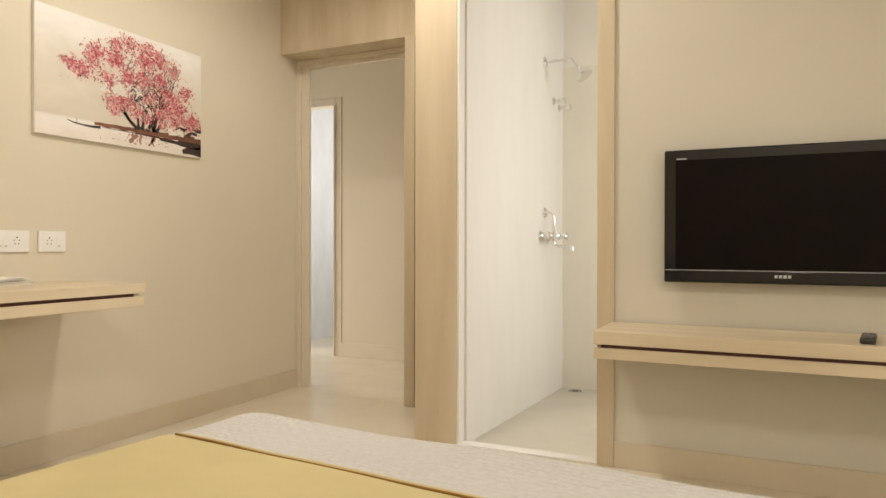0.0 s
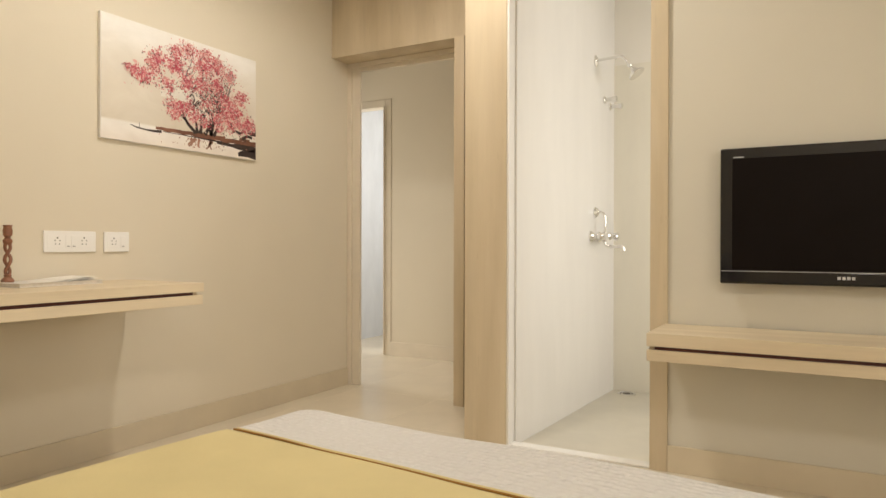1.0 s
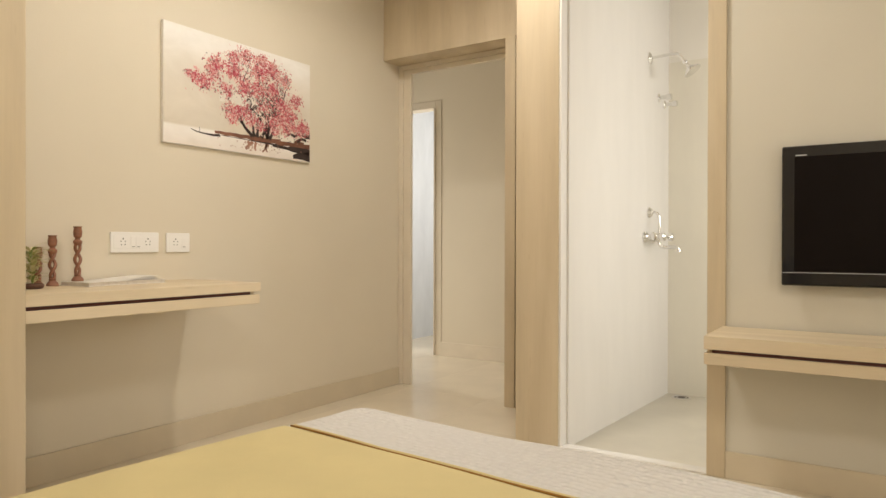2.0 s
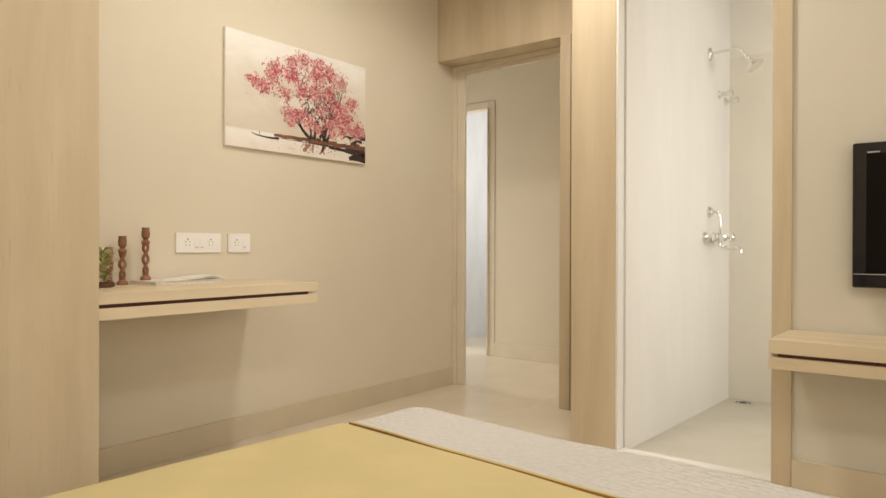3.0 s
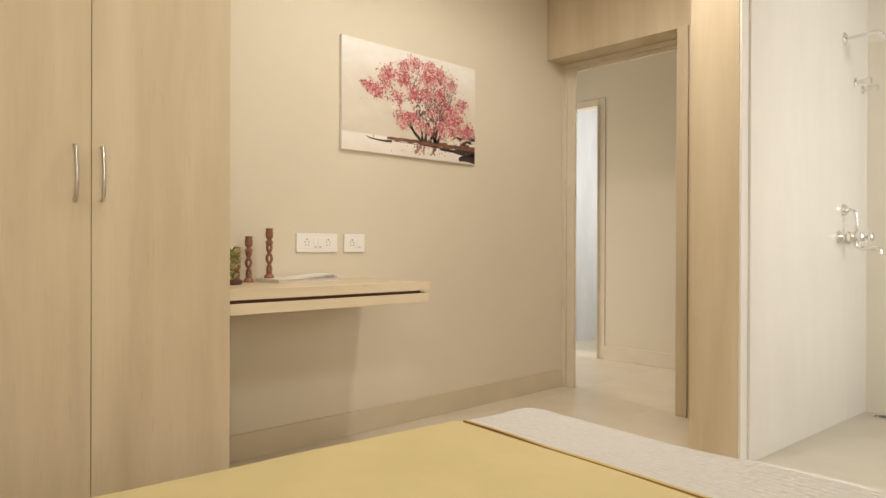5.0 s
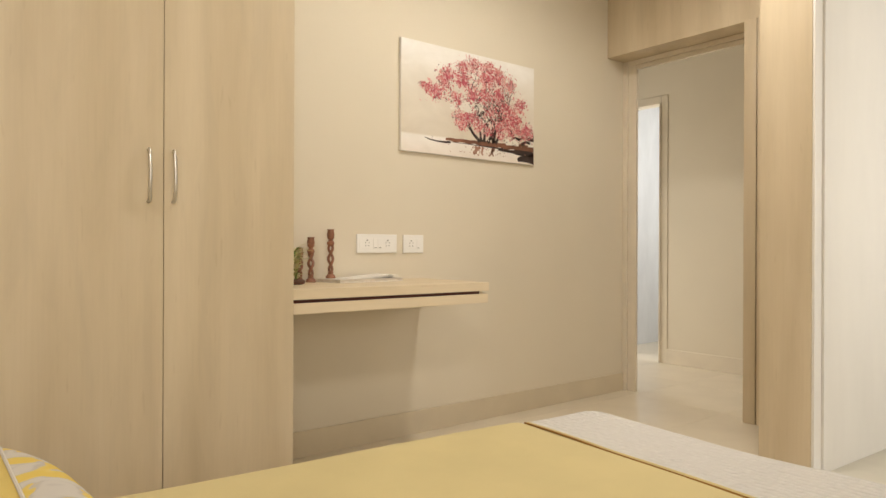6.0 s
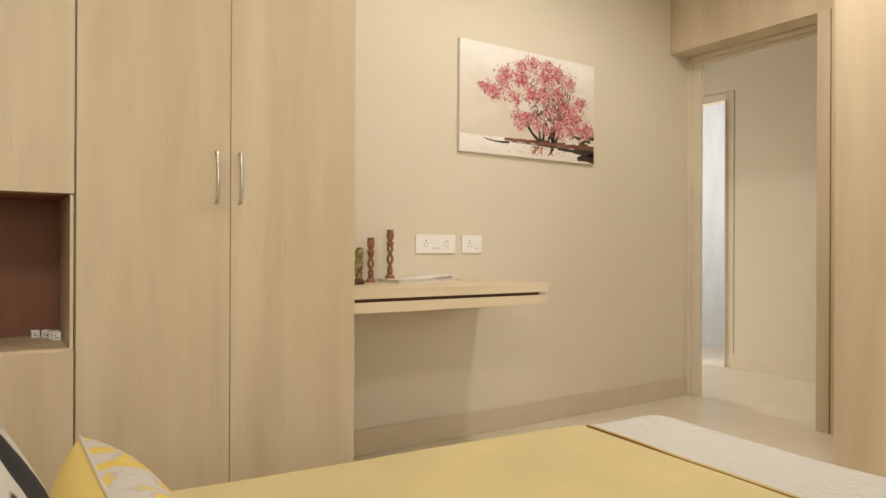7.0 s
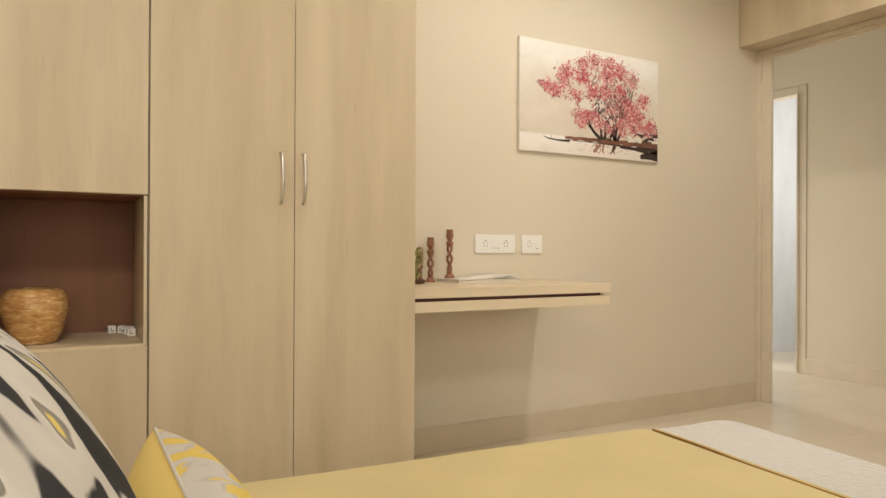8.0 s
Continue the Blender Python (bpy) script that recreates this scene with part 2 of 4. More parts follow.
# skirting
solid("baseboard", boxed(WX, WX + 0.012, 0.66, 3.240, 0, 0.112, bevel=0.002), M_SKIRT, "beige tile skirting along the painted wall", "skirting", "structure")
solid("baseboard", boxed(-0.562, EAST, TV_Y + 0.002, TV_Y + 0.012, 0, 0.108, bevel=0.002), M_SKIRT, "beige tile skirting under the television wall", "skirting", "structure")
solid("baseboard", boxed(-3.128, -1.46, 4.348, 4.36, 0, 0.114, bevel=0.002), M_TRIM, "cream skirting along the passage wall", "skirting", "structure")

# wood cladding
solid("wood_pillar", boxed(-1.482, -1.27, TV_Y, 3.345, 0, CEIL, bevel=0.002), M_WOOD_Z, "pale maple laminate clad pillar between door and shower", "pillar", "structure")
solid("wood_header", boxed(WX, -1.777, DOOR_Y, 3.345, 2.10, CEIL, bevel=0.002), M_WOOD_Z, "pale maple laminate panel over the door", "panel", "structure")
solid("trim", boxed(-1.845, -1.780, DOOR_Y - 0.02, 3.345, 0, 2.10, bevel=0.002), M_WOOD_Z, "pale maple strip beside the door", "trim", "structure")
solid("trim", boxed(-1.780, -1.774, DOOR_Y + 0.01, 3.345, 0, CEIL), M_GAP, "dark shadow gap beside the door strip", "trim", "structure")
solid("trim", boxed(-1.774, -1.4825, DOOR_Y - 0.02, 3.345, 0, CEIL), M_WOOD_Z, "pale maple panel beside the door", "trim", "structure")
solid("trim", boxed(-0.632, -0.562, TV_Y, TV_Y + 0.13, 0, CEIL, bevel=0.002), M_WOOD_Z, "pale maple upright strip beside the television wall", "trim", "structure")
solid("shower_jamb", boxed(-1.270, SHOWER_X - 0.010, TV_Y + 0.006, FRONT, 0, CEIL, bevel=0.001), M_SHOWER, "white tiled edge of the shower opening", "trim", "structure")
solid("shower_threshold", boxed(SHOWER_X - 0.012, -0.632, TV_Y + 0.006, TV_Y + 0.074, 0, 0.008, bevel=0.002), M_SHOWER, "pale stone sill of the shower", "sill", "structure")

# door frames
door = thing("door_1", pose(-2.2, 3.3, 0), "cream painted open door frame leading to a passage", "door frame", kind="structure")
part("jamb", boxed(WX, -2.702, 3.240, 3.345, 0, 2.10, bevel=0.004), M_TRIM, door)
part("door_stop", boxed(-2.702, -2.642, 3.252, 3.275, 0, 2.07, bevel=0.004), M_TRIM, door)
part("head", boxed(-2.702, -1.845, 3.240, 3.345, 2.07, 2.10, bevel=0.004), M_TRIM, door)
part("head_stop", boxed(-2.642, -1.845, 3.252, 3.275, 2.042, 2.07, bevel=0.004), M_TRIM, door)
door2 = thing("door_2", pose(-3.5, 4.36, 0), "cream frame round the open bathroom doorway", "door frame", kind="structure")
part("jamb", boxed(-3.19, -3.128, 4.3555, 4.362, 0, 2.13, bevel=0.003), M_TRIM, door2)
part("head", boxed(-4.05, -3.19, 4.3555, 4.362, 2.07, 2.13, bevel=0.003), M_TRIM, door2)
part("groove", boxed(-3.128, -3.126, 4.358, 4.361, 0.114, 2.132), M_JOINT, door2, "thin dark joint round the frame")
part("groove", boxed(-4.05, -3.126, 4.358, 4.361, 2.130, 2.132), M_JOINT, door2, "thin dark joint round the frame")
part("lining", boxed(-3.198, -3.190, 4.345, 4.462, 0, 2.07), M_TRIM, door2)

# ---- wardrobe and niche cabinet ----
WF = -2.112                                            # front of the wardrobe
M_CARCASS = wood("maple_carcass", 2, 0.9)


def handle(y, parent):
    """A bowed steel pull with two feet."""
    pts = bend([(WF, y, 1.036), (WF + 0.013, y, 1.040), (WF + 0.021, y, 1.075), (WF + 0.024, y, 1.110), (WF + 0.021, y, 1.145), (WF + 0.013, y, 1.180), (WF, y, 1.184)], 5)
    part("handle", tube(bmesh.new(), pts, 0.0054, 10), M_STEEL, parent, "bowed brushed steel handle")


wardrobe = thing("wardrobe", pose(-2.42, 0.23, 0), "tall pale maple two-door wardrobe reaching the ceiling, closed", "wardrobe")
part("body", boxed(WX + 0.004, WF - 0.021, -0.186, 0.631, 0.0, CEIL - 0.004), M_CARCASS, wardrobe)
for y0, y1, hy in ((-0.184, 0.2208, 0.179), (0.2225, 0.633, 0.248)):
    d = part("door", boxed(WF - 0.018, WF, y0, y1, 0.06, CEIL - 0.02, bevel=0.0015), M_WOOD_Z, wardrobe)
    handle(hy, d)
part("plinth", boxed(WF - 0.03, WF - 0.018, -0.184, 0.633, 0, 0.057), M_WOOD_Y_LIT, wardrobe)

NB, NY0, NY1, NZ0, NZ1 = -2.45, -0.56, -0.198, 0.636, 1.040
cabinet = thing("cabinet", pose(-2.42, -0.6, 0), "pale maple cabinet with an open dark niche between its doors", "cabinet")
part("side_panel", boxed(WX + 0.004, WF - 0.020, -0.197, -0.1895, 0, CEIL - 0.004), M_WOOD_Z, cabinet)
part("side_panel", boxed(WX + 0.004, WF - 0.02, NY0 - 0.02, NY0, 0.62, 1.06), M_WOOD_IN, cabinet)
part("side_panel", boxed(WF - 0.020, WF - 0.002, -0.198, -0.1895, NZ0 - 0.004, NZ1), M_WOOD_Z, cabinet)
part("back_panel", boxed(NB - 0.01, NB, NY0, NY1, NZ0, NZ1), M_WOOD_IN, cabinet, "dark reddish niche back")
part("shelf", boxed(NB, WF - 0.004, NY0, NY1, NZ0 - 0.02, NZ0), M_WOOD_Y_LIT, cabinet)
part("top_board", boxed(NB, WF - 0.020, NY0, NY1, NZ1, NZ1 + 0.018), M_WOOD_IN, cabinet)
part("upper_door", boxed(WF - 0.018, WF, SOUTH + 0.02, -0.1885, NZ1 + 0.003, CEIL - 0.02, bevel=0.0015), M_WOOD_Z, cabinet)
part("lower_door", boxed(WF - 0.018, WF, SOUTH + 0.02, -0.1885, 0.06, NZ0 - 0.006, bevel=0.0015), M_WOOD_Z, cabinet)
part("side_door", boxed(WF - 0.018, WF, SOUTH + 0.02, NY0 - 0.004, NZ0 - 0.003, NZ1, bevel=0.0015), M_WOOD_Z, cabinet)

# ---- woven pot and blocks in the niche ----
m, nt, b = base("woven_cane", 0.24)
wisp = noise_tex(nt, coords(nt, (28, 28, 120)), 1.0, 5.0, 0.65, 1.2)
patch = noise_tex(nt, coords(nt), 26.0, 2.0)
col = ramp(nt, wisp, [(0.30, (0.40, 0.20, 0.075)), (0.46, (0.55, 0.32, 0.125)), (0.60, (0.68, 0.46, 0.20)), (0.74, (0.86, 0.76, 0.55))])
nt.links.new(mixed(nt, 0.7, col, ramp(nt, patch, [(0.35, (0.92, 0.78, 0.66)), (0.65, (1.08, 1.06, 1.0))]), "MULTIPLY"), b.inputs["Base Color"])
bump(nt, b, wisp, 0.6, 0.003)
M_CANE = m
PX, PY = -2.255, -0.458
bm = lathe(bmesh.new(), [(0.044, 0), (0.053, 0.003), (0.067, 0.030), (0.076, 0.060), (0.083, 0.090), (0.0835, 0.112), (0.079, 0.130), (0.070, 0.143), (0.060, 0.150), (0.054, 0.149), (0.058, 0.138), (0.068, 0.11), (0.04, 0.01)], (PX, PY, NZ0), n=40)
for q in bm.verts:
    q.co += (q.co - Vector((PX, PY, q.co.z))) * 0.05 * noise.noise(q.co * 22)
solid("pot", bm, M_CANE, "round woven cane pot, honey brown, in the niche", "pot", base_at=(PX, PY, NZ0))


def letter_block(x, y, turn, z=NZ0):
    s = 0.011
    ob = thing("block", pose(x, y, z, 0, 0, turn), "small white cube block with a dark mark", "block", "cubes in the niche", local=True)
    part("cube", boxed(-s, s, -s, s, 0, 2 * s, bevel=0.002), M_WHITE, ob)
    part("mark", boxed(s, s + 0.0006, -0.005, 0.005, 0.006, 0.009), M_KEYS, ob, "dark printed bar")
    part("mark", boxed(s, s + 0.0006, -0.005, -0.001, 0.012, 0.016), M_KEYS, ob, "dark printed bar")
    part("mark", boxed(-0.005, 0.005, -s - 0.0006, -s, 0.007, 0.015), M_KEYS, ob, "dark printed bar")


for x, y, a in ((-2.41, -0.262, 12), (-2.40, -0.232, -20), (-2.355, -0.221, 8), (-2.312, -0.2125, -6)):
    letter_block(x, y, a)
letter_block(-2.375, -0.214, 25)

# ---- floating desk ----
DZ, DY0, DY1, DX = 0.757, 0.636, 1.634, -2.254
desk = thing("wall_desk", pose(-2.5, 1.14, 0.66), "floating pale maple wall desk with a dark groove round its edge", "desk")
part("top", boxed(WX, DX, DY0, DY1, 0.720, DZ, bevel=0.0015), M_WOOD_Y_LIT, desk)
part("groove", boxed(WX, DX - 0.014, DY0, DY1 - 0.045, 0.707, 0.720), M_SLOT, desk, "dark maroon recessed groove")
part("lower_board", boxed(WX, DX - 0.002, DY0, DY1 - 0.004, 0.668, 0.707, bevel=0.0015), M_WOOD_Y_LIT, desk)
part("end_filler", boxed(WX, DX - 0.03, DY1 - 0.045, DY1 - 0.012, 0.707, 0.720), M_WOOD_Y_LIT, desk)

# ---- sockets ----
def socket_plate(y0, y1, sockets, switches):
    z0, z1 = 0.882, 0.969
    ob = thing("socket_plate", pose(WX, (y0 + y1) / 2, z0), "white plastic socket and switch plate on the wall", "socket", "sockets over the desk")
    part("plate", boxed(WX, WX + 0.009, y0, y1, z0, z1, bevel=0.003), M_WHITE, ob)
    zc = (z0 + z1) / 2
    part("insert", boxed(WX + 0.009, WX + 0.0105, y0 + 0.012, y1 - 0.012, z0 + 0.017, z1 - 0.017, bevel=0.0006), M_WHITE, ob)
    for y in sockets:
        for dy, dz, r in ((0, 0.015, 0.0033), (-0.010, 0.004, 0.0023), (0.010, 0.004, 0.0023), (-0.008, -0.010, 0.0023), (0.008, -0.010, 0.0023)):
            part("hole", lathe(bmesh.new(), [(r, 0), (r, 0.0011)], (WX + 0.0102, y + dy, zc + dz), (1, 0, 0), 10), M_HOLE, ob, "dark socket hole")
    for y in switches:
        k = part("switch", boxed(WX + 0.0105, WX + 0.0122, y - 0.0113, y + 0.0113, zc - 0.024, zc + 0.024, bevel=0.0008), M_WHITE, ob)
        part("mark", boxed(WX + 0.0122, WX + 0.0126, y - 0.006, y + 0.006, zc - 0.0205, zc - 0.0175), M_KEYS, k, "small grey mark")


socket_plate(1.250, 1.472, (1.304, 1.418), (1.349, 1.373))
socket_plate(1.510, 1.631, (1.555,), (1.598,))

# ---- things on the desk ----
M_CARVED = plain("carved_rosewood", (0.27, 0.118, 0.064), 0.45, vary=0.25, scale=40, relief=0.3, grain=120)


def candle_holder(x, y, h, z=DZ):
    """Turned foot and cup with an open twist of two strands between."""
    ob = thing("candle_holder", pose(x, y, z, 0, 0, 35), "dark carved wooden candle holder with an open twist", "candle holder", "candle holders on the desk", local=True)
    part("foot", lathe(bmesh.new(), [(0.021, 0), (0.022, 0.006), (0.019, 0.012), (0.011, 0.020), (0.013, 0.026), (0.009, 0.03)], n=20), M_CARVED, ob)
    a, c = 0.028, h - 0.052
    for ph in (0, math.pi):
        pts = []
        for k in range(25):
            t = k / 24
            r = 0.0098 * math.sin(math.pi * min(1, max(0, 0.1 + 0.8 * t))) ** 0.5
            pts.append((r * math.cos(ph + 2.8 * math.pi * t * h / 0.22), r * math.sin(ph + 2.8 * math.pi * t * h / 0.22), a + (c - a) * t))
        part("strand", tube(bmesh.new(), pts, 0.0062, 8), M_CARVED, ob)
    part("collar", lathe(bmesh.new(), [(0.010, c - 0.022), (0.016, c - 0.012), (0.016, c - 0.004), (0.010, c + 0.002), (0.009, c + 0.006)], n=20), M_CARVED, ob)
    part("cup", lathe(bmesh.new(), [(0.008, c + 0.005), (0.015, c + 0.014), (0.0165, c + 0.030), (0.0135, h - 0.006), (0.0165, h), (0.011, h), (0.010, h - 0.01)], n=20), M_CARVED, ob)


candle_holder(-2.690, 0.998, 0.193)
candle_holder(-2.672, 1.084, 0.213, DZ + 0.0153)
candle_holder(-2.665, 0.932, 0.148)

M_POT = plain("dark_clay", (0.11, 0.05, 0.03), 0.6, vary=0.15, scale=20)
M_SOIL = plain("soil", (0.05, 0.035, 0.02), 0.95, relief=0.6, grain=90)
m, nt, b = base("variegated_leaf", 0.5)
isl = nt.nodes.new("ShaderNodeNewGeometry").outputs["Random Per Island"]
nt.links.new(ramp(nt, isl, [(0.0, (0.20, 0.26, 0.06)), (0.22, (0.42, 0.44, 0.15)), (0.5, (0.68, 0.62, 0.30)), (1.0, (0.84, 0.78, 0.55))]), b.inputs["Base Color"])
M_LEAF = m


def desk_plant(x, y):
    ob = thing("potted_plant", pose(x, y, DZ), "small potted plant with narrow yellow-green leaves", "plant", local=True)
    part("pot", lathe(bmesh.new(), [(0.030, 0), (0.038, 0.004), (0.040, 0.014), (0.036, 0.018), (0.034, 0.016)], n=24), M_POT, ob)
    part("soil", lathe(bmesh.new(), [(0.033, 0.010), (0.033, 0.0165)], n=20), M_SOIL, ob)
    rnd = random.Random(5)
    bm = bmesh.new()
    for k in range(95):
        a, rise, length = rnd.uniform(0, 6.283), rnd.uniform(0.55, 1.5), rnd.uniform(0.04, 0.072)
        root = Vector((0.007 * math.cos(a), 0.007 * math.sin(a), 0.016 + rnd.uniform(0, 0.125)))
        out, side = Vector((math.cos(a), math.sin(a), 0)), Vector((-math.sin(a), math.cos(a), 0))
        rows = []
        for i in range(5):
            t = i / 4
            p = root + out * length * t * math.cos(rise * (1 - 0.5 * t)) + Vector((0, 0, length * (t * math.sin(rise) - 0.55 * t * t)))
            wd = 0.0050 * (1 - (2 * t - 0.7) ** 2 / 1.75)
            rows.append((bm.verts.new(p - side * wd), bm.verts.new(p + Vector((0, 0, -0.0012))), bm.verts.new(p + side * wd)))
        for r0, r1 in zip(rows, rows[1:]):
            bm.faces.new((r0[0], r0[1], r1[1], r1[0]))
            bm.faces.new((r0[1], r0[2], r1[2], r1[1]))
    part("leaves", bm, M_LEAF, ob, "narrow variegated leaves")


desk_plant(-2.575, 0.868)

M_PAPER = plain("paper", (0.85, 0.82, 0.76), 0.6, vary=0.04, scale=12)
M_PAGES = plain("page_edges", (0.70, 0.64, 0.55), 0.8, vary=0.1, scale=60)
magazine = thing("magazine", pose(-2.628, 1.210, DZ, 0, 0, 5), "thick white magazine on the desk with its top pages lifting", "magazine", local=True)


def sheets(name, x0, x1, y0, y1, low, high, material, label=""):
    """A pile of pages; low and high give its under and upper side along its length."""
    bm = bmesh.new()
    rows = []
    for k in range(17):
        t = k / 16
        y = y0 + (y1 - y0) * t
        rows.append([bm.verts.new(c) for c in ((x0, y, low(t)), (x1, y, low(t)), (x1, y, high(t)), (x0, y, high(t)))])
    for a, c in zip(rows, rows[1:]):
        for k in range(4):
            bm.faces.new((a[k], a[(k + 1) % 4], c[(k + 1) % 4], c[k]))
    bm.faces.new(rows[0])
    bm.faces.new(rows[-1][::-1])
    part(name, bm, material, magazine, label)


sheets("back_cover", -0.088, 0.088, -0.172, 0.172, lambda t: 0.0005, lambda t: 0.0018, M_PAPER)
sheets("page_block", -0.084, 0.084, -0.169, 0.170, lambda t: 0.0018, lambda t: 0.0140, M_PAGES, "cream page edges")
sheets("front_cover", -0.087, 0.087, -0.171, 0.171, lambda t: 0.0141, lambda t: 0.0153, M_PAPER)
for lift, x0, x1, y0 in ((0.002, -0.084, 0.080, -0.085), (0.006, -0.086, 0.072, -0.070), (0.011, -0.083, 0.062, -0.055)):
    sheets("page", x0, x1, y0, 0.160, lambda t: 0.0155 + lift * t + 0.004 * t * math.sin(2.6 * t), lambda t: 0.0163 + lift * t + 0.004 * t * math.sin(2.6 * t), M_PAPER, "lifting white page")

# ---- canvas painting ----
CY0, CY1, CZ0, CZ1, CXF = 1.486, 2.400, 1.373, 1.916, WX + 0.018
m, nt, b = base("painted_ground", 0.65)
tc = nt.nodes.new("ShaderNodeTexCoord")
sep = nt.nodes.new("ShaderNodeSeparateXYZ")
nt.links.new(tc.outputs["Generated"], sep.inputs[0])
sky = ramp(nt, sep.outputs["Z"], [(0.0, (0.82, 0.75, 0.68)), (0.15, (0.87, 0.84, 0.79)), (0.17, (0.70, 0.635, 0.53)), (0.45, (0.745, 0.685, 0.585)), (0.72, (0.80, 0.755, 0.675)), (0.9, (0.88, 0.855, 0.81))])
wash = ramp(nt, noise_tex(nt, coords(nt, (1, 1, 1.6)), 5.0, 4.0, 0.6, 0.6), [(0.35, (0.95, 0.935, 0.91)), (0.7, (1.06, 1.06, 1.06))])
nt.links.new(mixed(nt, 0.8, sky, wash, "MULTIPLY"), b.inputs["Base Color"])
bump(nt, b, noise_tex(nt, coords(nt), 700.0, 1.0), 0.15, 0.0005)
M_GROUND = m
painting = thing("painting", pose(WX, (CY0 + CY1) / 2, CZ0), "canvas painting of a pink blossoming tree by still water", "painting")
M_CANVAS = plain("canvas_edge", (0.82, 0.79, 0.73), 0.7, vary=0.04, scale=20)
part("canvas", boxed(WX, CXF - 0.0006, CY0, CY1, CZ0, CZ1, bevel=0.002), M_CANVAS, painting)
part("painted_ground", boxed(CXF - 0.0006, CXF, CY0 + 0.002, CY1 - 0.002, CZ0 + 0.002, CZ1 - 0.002), M_GROUND, painting, "washed cream sky over pale water")
P_DEEP = plain("paint_crimson", (0.50, 0.085, 0.12), 0.6, vary=0.3, scale=60)
P_DARK = plain("paint_dark", (0.040, 0.026, 0.024), 0.6, vary=0.3, scale=30)
P_BROWN = plain("paint_brown", (0.20, 0.085, 0.05), 0.6, vary=0.35, scale=18)
P_WHITE = plain("paint_white", (0.80, 0.76, 0.68), 0.6, vary=0.05, scale=18)
P_REFL = plain("paint_reflection", (0.36, 0.19, 0.13), 0.6, vary=0.25, scale=18)
m, nt, b = base("paint_blossom", 0.6)
isl = nt.nodes.new("ShaderNodeNewGeometry").outputs["Random Per Island"]
nt.links.new(ramp(nt, isl, [(0.0, (0.40, 0.05, 0.07)), (0.25, (0.58, 0.11, 0.14)), (0.48, (0.69, 0.25, 0.25)), (0.68, (0.77, 0.47, 0.43)), (0.84, (0.80, 0.70, 0.62)), (0.95, (0.12, 0.05, 0.045))]), b.inputs["Base Color"])
P_PINK = m
rnd = random.Random(11)


def on_canvas(u, v, lift):
    return Vector((CXF + lift, CY0 + 0.003 + u * (CY1 - CY0 - 0.006), CZ0 + 0.003 + v * (CZ1 - CZ0 - 0.006)))


ASPECT = (CY1 - CY0) / (CZ1 - CZ0)


def stroke(bm, pts, w0, w1, lift):
    """A flat brush stroke that tapers."""
    prev = None
    for i, (u, v) in enumerate(pts):
        a, c = pts[max(0, i - 1)], pts[min(len(pts) - 1, i + 1)]
        d = Vector(((c[0] - a[0]) * ASPECT, c[1] - a[1])).normalized()
        w = (w0 + (w1 - w0) * i / (len(pts) - 1)) * rnd.uniform(0.75, 1.25)
        clip = lambda q: min(1.0, max(0.0, q))
        pair = [bm.verts.new(on_canvas(clip(u - d.y * w / ASPECT), clip(v + d.x * w), lift)), bm.verts.new(on_canvas(clip(u + d.y * w / ASPECT), clip(v - d.x * w), lift))]
        if prev:
            bm.faces.new((*prev, *pair[::-1]))
        prev = pair


def blot(bm, u, v, r, lift, stretch=1.0):
    a0, k = rnd.uniform(0, 6.28), rnd.choice((4, 5, 6))
    if not (r < u * ASPECT and u < 1 - r / ASPECT and r < v < 1 - r):
        return
    s, a1, lift = rnd.uniform(0.25, 0.75) * stretch, rnd.uniform(0, 3.14), lift + rnd.uniform(0, 0.0006)
    vs = []
    for i in range(k):
        a = a0 + 6.283 * i / k
        x, y = r * math.cos(a) * rnd.uniform(0.6, 1.1), r * s * math.sin(a) * rnd.uniform(0.6, 1.1)
        vs.append(bm.verts.new(on_canvas(u + (x * math.cos(a1) - y * math.sin(a1)) / ASPECT, v + x * math.sin(a1) + y * math.cos(a1), lift)))
    bm.faces.new(vs)


bm = bmesh.new()
stroke(bm, [(0.30 + 0.70 * k / 20, 0.147 + 0.012 * k / 20 + 0.004 * math.sin(2.3 * k)) for k in range(21)], 0.012, 0.036, 0.0004)
part("bank", bm, P_BROWN, painting, "brown painted river bank")
bm = bmesh.new()
stroke(bm, [(0.34 + 0.40 * k / 10, 0.127 - 0.004 * k / 10) for k in range(11)], 0.002, 0.008, 0.0006)
stroke(bm, [(0.70 + 0.30 * k / 8, 0.112 - 0.012 * k / 8) for k in range(9)], 0.010, 0.030, 0.0006)
stroke(bm, [(0.86, 0.030), (0.89, 0.045), (0.94, 0.048), (1.0, 0.052)], 0.022, 0.052, 0.0006)
stroke(bm, [(0.155, 0.140), (0.19, 0.124), (0.24, 0.117), (0.29, 0.116), (0.335, 0.123)], 0.003, 0.010, 0.0006)
stroke(bm, [(0.205, 0.125), (0.205, 0.165)], 0.003, 0.002, 0.0006)
stroke(bm, [(0.80, 0.225), (0.84, 0.255), (0.88, 0.235)], 0.006, 0.014, 0.0009)
stroke(bm, [(0.86, 0.235), (0.92, 0.275), (0.96, 0.262), (1.0, 0.270)], 0.012, 0.030, 0.0009)
stroke(bm, [(0.89, 0.19), (0.93, 0.225), (0.97, 0.215)], 0.020, 0.016, 0.0009)
for k in range(22):
    blot(bm, rnd.uniform(0.72, 0.99), rnd.uniform(0.165, 0.215), rnd.uniform(0.004, 0.012), 0.0010)
part("bank_shadow", bm, P_DARK, painting, "dark painted bank edge, boat and roofs")
bm = bmesh.new()
